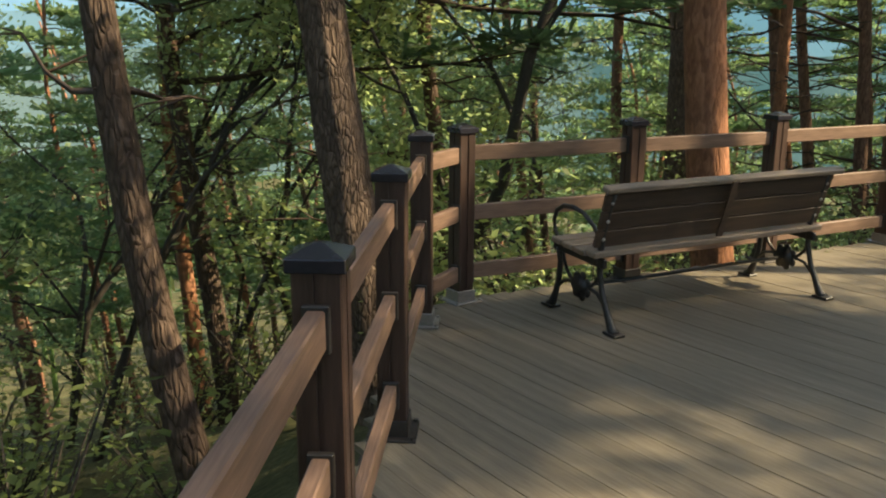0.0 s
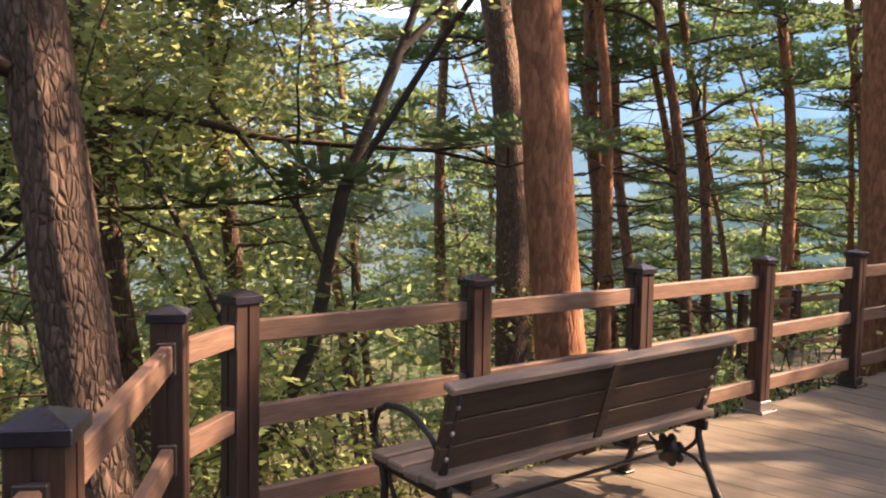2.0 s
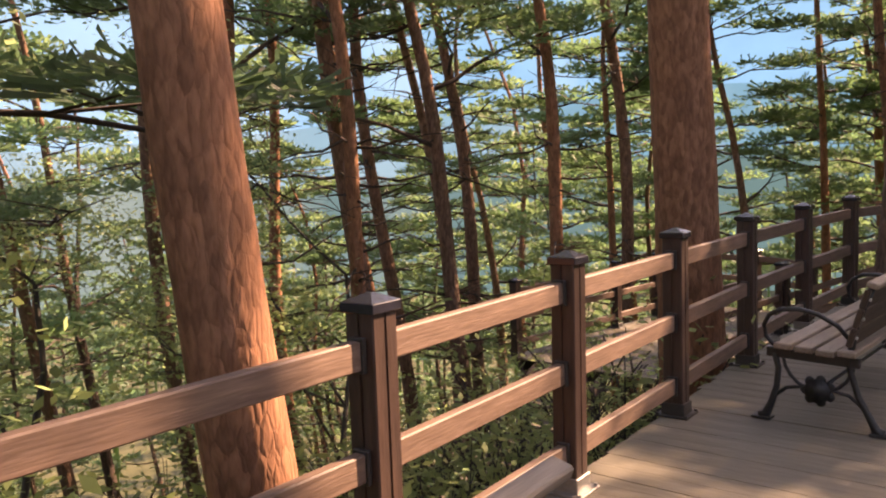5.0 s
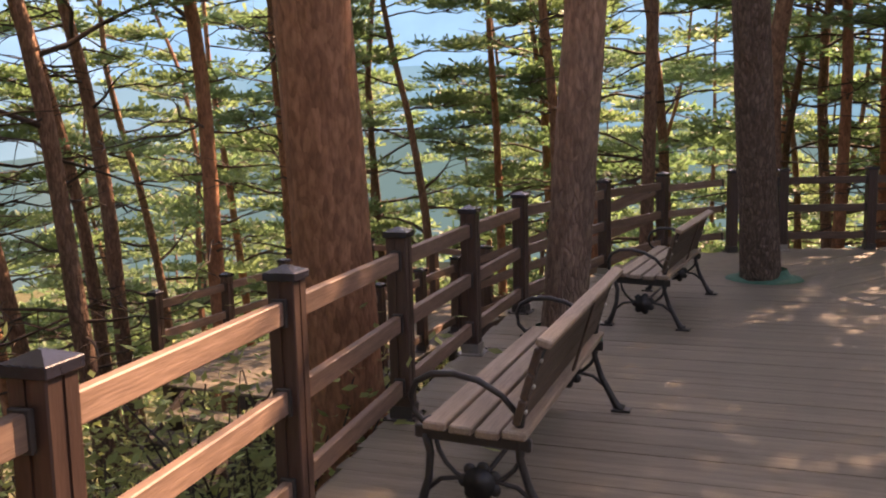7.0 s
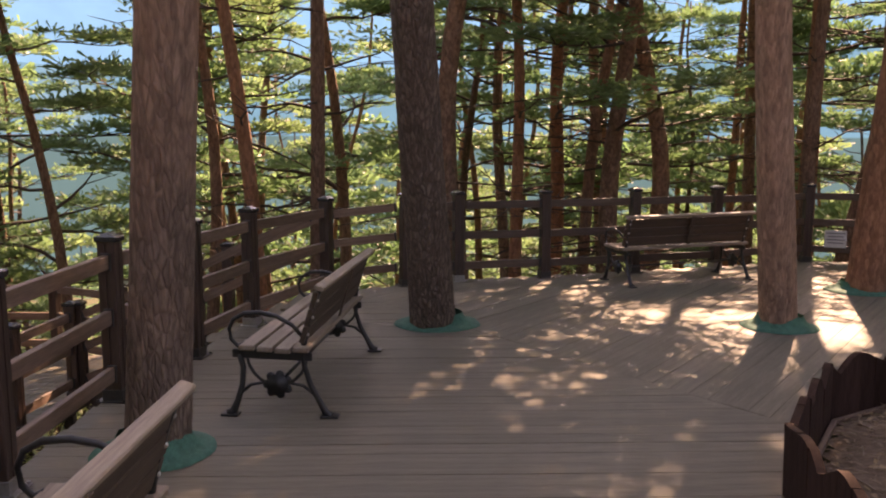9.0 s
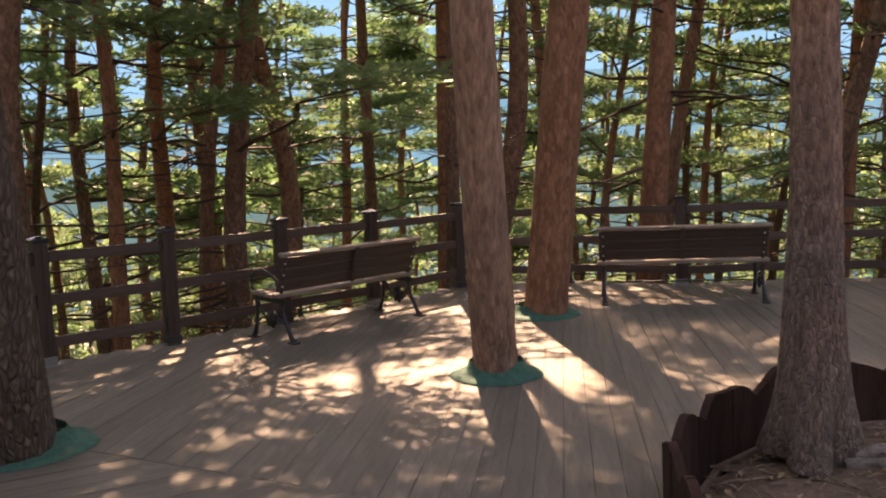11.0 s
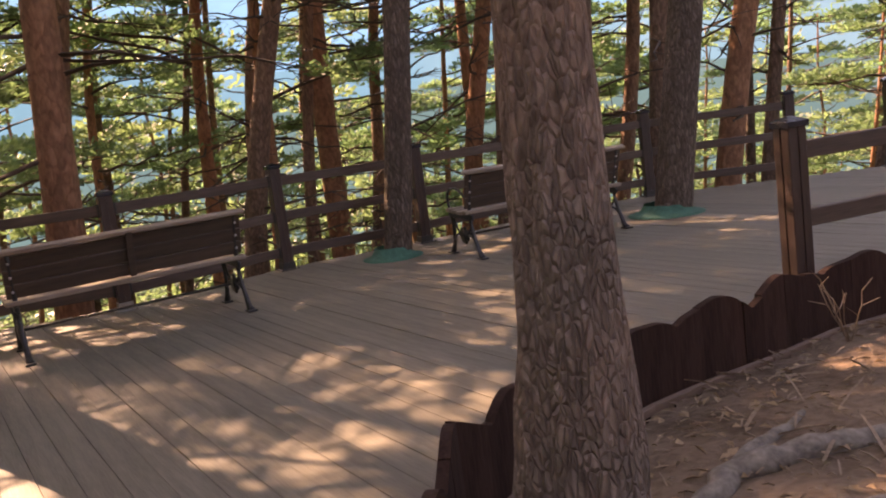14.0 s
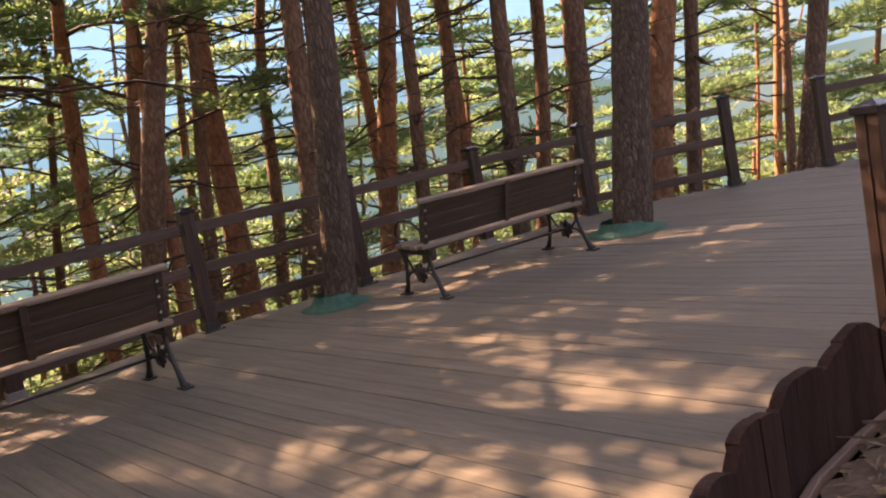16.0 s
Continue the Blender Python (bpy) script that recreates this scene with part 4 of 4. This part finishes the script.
def build_far_woods():
    """The woods farther down the slope, too many to count."""
    r = random.Random(17)
    nv, nf = [], []
    for _ in range(480):
        w = r.uniform(-2.1, 2.2)
        d = 52 + 110 * r.random()
        x, y = 7 + d * math.cos(w), -1 + d * math.sin(w)
        z = ground_z(x, y)
        h = r.uniform(11, 18)
        tube_data([(x, y, z), (x, y, z + h * 0.95)], [0.2, 0.05], 4, nv, nf, False)
        for _ in range(170):
            f = r.uniform(0.25, 1.0)
            rad = 2.9 * (1.1 - f) * math.sqrt(r.random()) + 0.2
            a = r.uniform(0, 6.28)
            c = Vector((x + rad * math.cos(a), y + rad * math.sin(a), z + h * (round(f * 9) / 9 * 0.85 + f * 0.15)))
            e = c + Vector((r.gauss(0, 0.5), r.gauss(0, 0.5), r.uniform(0, 0.45)))
            g = c + Vector((r.gauss(0, 0.5), r.gauss(0, 0.5), r.uniform(-0.1, 0.3)))
            k = len(nv)
            nv.extend((tuple(c), tuple(e), tuple(g)))
            nf.append((k, k + 1, k + 2))
    ob = new("far_woods", raw_mesh("far_woods", nv, nf, PINE_LEAF))
    tagged(ob, "dense sunlit pine woods farther down the valley side", "forest", kind="stuff")


build_far_woods()

# ---- undergrowth on the slope ----
def build_shrub(x, y, s, seed, n=360, leaf=None):
    r = random.Random(seed)
    t = thing("shrub", x, y, ground_z(x, y), 0, "low leafy green shrub on the slope", "shrub", "undergrowth on the slope")
    sv, sf, nv, nf = [], [], [], []
    for i in range(9):
        w = r.uniform(0, 6.28)
        p = [Vector((0, 0, 0))]
        for k in range(3):
            p.append(p[-1] + Vector((math.cos(w) * 0.13, math.sin(w) * 0.13, r.uniform(0.12, 0.26))) * s)
        tube_data(p, [0.012, 0.009, 0.007, 0.004], 4, sv, sf, False)
        for _ in range(n // 9):
            q = p[r.randint(1, 3)] + Vector((r.gauss(0, 0.16), r.gauss(0, 0.16), r.gauss(0.02, 0.12))) * s
            a = Vector((r.gauss(0, 1), r.gauss(0, 1), r.gauss(0, 0.4))).normalized()
            b = a.cross(Vector((r.gauss(0, 0.4), r.gauss(0, 0.4), 1))).normalized()
            z = r.uniform(0.02, 0.042)
            k = len(nv)
            nv.extend((tuple(q - a * z), tuple(q + b * z * 0.55), tuple(q + a * z * 1.1), tuple(q - b * z * 0.55)))
            nf.append((k, k + 1, k + 2, k + 3))
    part("stemwork", raw_mesh("stems", sv, sf, LIMB_GREY), t)["kind"] = "stuff"
    part("foliage", raw_mesh("leaves", nv, nf, leaf or BROAD_LEAF), t)["kind"] = "stuff"
    return t


SHRUB = [build_shrub(4.6, 6.2, 1.5, 71), build_shrub(5.8, 6.6, 1.3, 72), build_shrub(3.2, 6.9, 1.7, 73)]
for i in range(150):
    for _ in range(40):
        x, y = rng.uniform(-9, 22), rng.uniform(-16, 18)
        if inside(x, y, HALL) or gap(x, y, OUTER) < 0.9 or gap(x, y, OUTER) > 11 or (8.5 < x < 15.8 and 5 < y < 10.4):
            continue
        if y < 1 and rng.random() < 0.5:
            continue
        break
    plant(SHRUB[i % 3], x, y, rng.uniform(0.8, 1.9), rng.uniform(0, 360))

for i in range(34):
    x = rng.uniform(1.2, 8.2)
    y = 4.56 + 0.125 * (x - 1.4) + rng.uniform(1.15, 2.6)
    if min(math.hypot(x - a, y - b) for a, b in ((2.88, 5.42), (7.35, 6.02), (8.9, 5.02))) > 0.65:
        plant(SHRUB[i % 3], x, y, rng.uniform(0.9, 1.25), rng.uniform(0, 360))


# ---- netting at the tree feet ----
def build_net(x, y, r, seed):
    rr = random.Random(seed)
    verts, faces = [], []
    n = 40
    prof = [(0.98, 0.11), (1.06, 0.07), (1.16, 0.035), (1.35, 0.016), (1.6, 0.010), (1.62, 0.002)]
    for k in range(n):
        w = 2 * math.pi * k / n
        wob = 1 + 0.13 * noise.noise((math.cos(w) * 2, math.sin(w) * 2, seed))
        for a, z in prof:
            ra = r * (a if a < 1.1 else 1 + (a - 1) * wob * 1.1)
            verts.append((ra * math.cos(w), ra * math.sin(w), z + (0.012 * rr.random() if z > 0.012 else 0)))
    m = len(prof)
    for k in range(n):
        k2 = (k + 1) % n
        for j in range(m - 1):
            faces.append((k * m + j, k2 * m + j, k2 * m + j + 1, k * m + j + 1))
    ob = new("tree_netting", raw_mesh("tree_netting", verts, faces, NET, True))
    ob.location = (x, y, 0.002)
    tagged(ob, "dark green netting laid round a pine's foot on the deck", "netting", "netting round the trunks")


for i, (x, y, r) in enumerate([(12.22, 3.62, 0.24), (12.21, 0.47, 0.205), (14.16, -1.11, 0.245), (13.02, -5.42, 0.185), (10.50, -7.08, 0.245), (8.87, 4.97, 0.20)]):
    build_net(x, y, r, i)


# ---- scalloped edging ----
def build_edging():
    e = thing("scalloped_edging", *EDGING[1], 0, 0, "dark brown wooden edging with scalloped tops round the earth bed", "edging")
    x0, y0 = EDGING[1]
    rr = random.Random(9)
    along = 0.0
    for i in range(len(EDGING) - 1):
        (xa, ya), (xb, yb) = EDGING[i], EDGING[i + 1]
        d = math.hypot(xb - xa, yb - ya)
        k = max(1, round(d / 0.16))
        w = d / k
        ang = math.degrees(math.atan2(yb - ya, xb - xa))
        for j in range(k):
            f = (j + 0.5) / k
            pts = []
            m = 8
            lift = rr.uniform(-0.005, 0.005)
            for q in range(m + 1):
                g = q / m
                u = along + d * (j + g) / k
                top = 0.285 + lift + 0.085 * abs(math.sin(math.pi * u / 0.47 + 0.6 * math.sin(u * 2.3))) ** 0.8 + 0.014 * math.sin(u * 17)
                pts.append((w * (g - 0.5) * 0.996, top))
            vs = [(p[0], -0.02, -0.3) for p in pts] + [(p[0], -0.02, p[1]) for p in pts] + [(p[0], 0.02, p[1]) for p in pts] + [(p[0], 0.02, -0.3) for p in pts]
            n = m + 1
            fs = []
            for q in range(m):
                for r0 in range(3):
                    fs.append((r0 * n + q, r0 * n + q + 1, (r0 + 1) * n + q + 1, (r0 + 1) * n + q))
            fs.append((0, n, 2 * n, 3 * n))
            fs.append((m, 3 * n + m, 2 * n + m, n + m))
            part("board", raw_mesh("board", vs, fs, EDGE), e, pose(xa + (xb - xa) * f - x0, ya + (yb - ya) * f - y0, 0, rr.uniform(-1, 1), 0, ang + rr.uniform(-0.8, 0.8)))
        along += d
        if 1 <= i:
            part("batten", box_mesh("batten", d, 0.03, 0.04, RAIL, 0.004), e, pose((xa + xb) / 2 - x0 + (yb - ya) / d * 0.045, (ya + yb) / 2 - y0 - (xb - xa) / d * 0.045, 0.0, 0, 0, ang), "pale batten at the foot of the boards")


build_edging()

# ---- sign on the rail ----
sg = thing("rail_sign", 16.41, -1.70, 0.21, 67, "small pale grey notice board hung on the rail", "sign")
part("board", box_mesh("board", 0.28, 0.015, 0.24, PAPER, 0.003), sg, pose(0, 0.045, 0.13))
for i in range(4):
    part("text_line", box_mesh("text_line", 0.24 - 0.04 * (i % 2), 0.004, 0.016, INK, 0.0), sg, pose(0, 0.055, 0.21 - 0.045 * i))


# ---- litter on the earth bed ----
def build_litter():
    r = random.Random(3)
    vs, fs, lv, lf = [], [], [], []
    for n in range(5200):
        x, y = r.uniform(6.5, 10.3), r.uniform(-3.8, 1.7)
        if not inside(x, y, BED) or gap(x, y, EDGING) < 0.06:
            continue
        z = ground_z(x, y) + 0.045
        w = r.uniform(0, 6.28)
        p = Vector((x, y, z))
        if n % 3 == 0:
            # a curled dry leaf
            a = Vector((math.cos(w), math.sin(w), r.uniform(-0.25, 0.25))) * r.uniform(0.012, 0.038)
            b = Vector((-math.sin(w), math.cos(w), r.uniform(-0.4, 0.4))) * r.uniform(0.008, 0.018)
            k = len(lv)
            up = Vector((0, 0, r.uniform(0.003, 0.012)))
            lv.extend((tuple(p - a), tuple(p + b + up), tuple(p + a), tuple(p - b + up)))
            lf.extend(((k, k + 1, k + 2), (k, k + 2, k + 3)))
            continue
        ln = r.uniform(0.02, 0.09) if r.random() < 0.9 else r.uniform(0.12, 0.34)
        d = Vector((math.cos(w), math.sin(w), r.uniform(-0.2, 0.2))) * ln
        th = 0.004 if ln < 0.1 else r.uniform(0.004, 0.009)
        tube_data([p, p + d * 0.5 + Vector((0, 0, 0.006)), p + d], [th * 0.8, th, th * 0.5], 3, vs, fs, False)
    ob = new("needle_litter", raw_mesh("needle_litter", vs, fs, NEEDLE_LITTER))
    tagged(ob, "dry pine needles and twigs scattered on bare earth", "litter", kind="stuff")
    ob = new("leaf_litter", raw_mesh("leaf_litter", lv, lf, DRY_LEAF))
    tagged(ob, "curled dry brown leaves scattered on bare earth", "litter", kind="stuff")


build_litter()


def build_root():
    vs, fs = [], []
    r = random.Random(8)
    for way, rad in [
        ([(9.50, 0.02), (9.42, -0.22), (9.32, -0.44), (9.14, -0.56), (8.94, -0.66), (8.72, -0.86)], [0.075, 0.062, 0.07, 0.08, 0.055, 0.02]),
        ([(9.46, 0.14), (9.30, 0.04), (9.12, -0.10), (8.90, -0.18), (8.66, -0.36)], [0.065, 0.05, 0.05, 0.04, 0.015]),
        ([(9.32, -0.42), (9.30, -0.62), (9.18, -0.84), (9.10, -1.08)], [0.05, 0.045, 0.035, 0.012]),
    ]:
        pts, rads = [], []
        for k in range(len(way) - 1):
            for f in (0.0, 0.25, 0.5, 0.75):
                x = way[k][0] + f * (way[k + 1][0] - way[k][0]) + r.gauss(0, 0.008)
                y = way[k][1] + f * (way[k + 1][1] - way[k][1]) + r.gauss(0, 0.008)
                ra = (rad[k] + f * (rad[k + 1] - rad[k])) * r.uniform(0.5, 0.78)
                pts.append((x, y, ground_z(x, y) + 0.03 + 0.25 * ra))
                rads.append(ra)
        tube_data(pts, rads, 10, vs, fs, False)
    ob = new("tree_root", raw_mesh("tree_root", vs, fs, ROOT, True))
    tagged(ob, "gnarled grey pine root lying on bare earth", "root")


build_root()

def build_weed():
    """A few dry stems with twigs."""
    t = thing("dry_weed", 8.93, -2.12, ground_z(8.93, -2.12) + 0.02, 0, "small dry leafless weed in the bare earth", "plant")
    r = random.Random(21)
    for _ in range(5):
        w = r.uniform(0, 6.28)
        p = [Vector((0, 0, 0))]
        for _ in range(4):
            w += r.uniform(-0.6, 0.6)
            p.append(p[-1] + Vector((math.cos(w) * 0.03, math.sin(w) * 0.03, r.uniform(0.05, 0.09))))
        vs, fs = [], []
        tube_data(p, [0.005, 0.004, 0.0035, 0.003, 0.002], 4, vs, fs, False)
        for q in p[2:]:
            d = Vector((r.gauss(0, 0.05), r.gauss(0, 0.05), r.uniform(0.02, 0.07)))
            tube_data([q, q + d], [0.003, 0.0015], 3, vs, fs, False)
        part("stem", raw_mesh("stem", vs, fs, NEEDLE_LITTER), t)


build_weed()

# ---- deck boards ----
def build_deck():
    d = new("floor")
    tagged(d, "brown wooden deck of narrow boards", "floor", kind="structure")
    made = []
    # three sections with their own board directions
    pitch, width = 0.146, 0.1425
    # seams between the sections
    seam = (0.62, -0.785, 4.85)
    cells = []
    for sec, ang in ((0, -72), (1, -86), (2, -33)):
        c, s = math.cos(radians(ang)), math.sin(radians(ang))
        for i in range(-150, 150):
            o = i * pitch
            base = (6.0 - s * o, 0.0 + c * o)
            strip = [(base[0] + c * a - s * b, base[1] + s * a + c * b) for a, b in ((-30, -width / 2), (30, -width / 2), (30, width / 2), (-30, width / 2))]
            if sec == 0:
                strip = clip(strip, 1, 0.12, 4.75)
            elif sec == 1:
                strip = clip(strip, -1, -0.12, -4.754)
                strip = clip(strip, *seam) if len(strip) > 2 else strip
            else:
                strip = clip(strip, -seam[0], -seam[1], -seam[2] - 0.004)
            if len(strip) < 3:
                continue
            # cut the strip along its length where it enters and leaves the deck
            ts = [((x - base[0]) * c + (y - base[1]) * s) for x, y in strip]
            t0, t1 = min(ts), max(ts)
            n = max(2, int((t1 - t0) / 0.03))
            run = None
            for k in range(n + 1):
                tt = t0 + (t1 - t0) * k / n
                x, y = base[0] + c * tt, base[1] + s * tt
                ok = inside(x, y, outer_grown) and not inside(x, y, BED)
                if ok and run is None:
                    run = tt
                if run is not None and (not ok or k == n):
                    if tt - run > 0.1:
                        cells.append((strip, c, s, base, run, tt, ang))
                    run = None
    for strip, c, s, base, a, b, ang in cells:
        q = base[0] * c + base[1] * s
        p = clip(strip, c, s, q + b)
        p = clip(p, -c, -s, -(q + a)) if len(p) > 2 else p
        if len(p) < 3:
            continue
        mx, my = sum(v[0] for v in p) / len(p), sum(v[1] for v in p) / len(p)
        loc = [((x - mx) * c + (y - my) * s, -(x - mx) * s + (y - my) * c) for x, y in p]
        area = 0.5 * sum(loc[i - 1][0] * loc[i][1] - loc[i][0] * loc[i - 1][1] for i in range(len(loc)))
        if area < 0:
            loc = loc[::-1]
        made.append((loc, mx, my, ang))
    for loc, mx, my, ang in made:
        dz = random.uniform(-0.0015, 0.0015)
        me = prism_mesh("plank", loc, -0.028, 0.0, DECK)
        part("plank", me, d, pose(mx, my, dz, 0, 0, ang))


cxm = sum(p[0] for p in OUTER) / len(OUTER)
cym = sum(p[1] for p in OUTER) / len(OUTER)
outer_grown = []
for px, py in OUTER:
    dd = math.hypot(px - cxm, py - cym)
    outer_grown.append((px + 0.10 * (px - cxm) / dd, py + 0.10 * (py - cym) / dd))
outer_grown += [(0.0, -12.0), (-4.0, -4.0)]
build_deck()


def build_fascia():
    """The dark board and beams under the deck's edge."""
    t = new("deck_fascia")
    tagged(t, "dark wooden fascia board under the deck's rim", "trim", kind="structure")
    for (xa, ya), (xb, yb) in zip(outer_grown[:-3], outer_grown[1:-2]):
        l = math.hypot(xb - xa, yb - ya)
        part("board", box_mesh("board", l, 0.04, 0.20, JOIST, 0.004), t, pose((xa + xb) / 2, (ya + yb) / 2, -0.135, 0, 0, math.degrees(math.atan2(yb - ya, xb - xa))))


build_fascia()
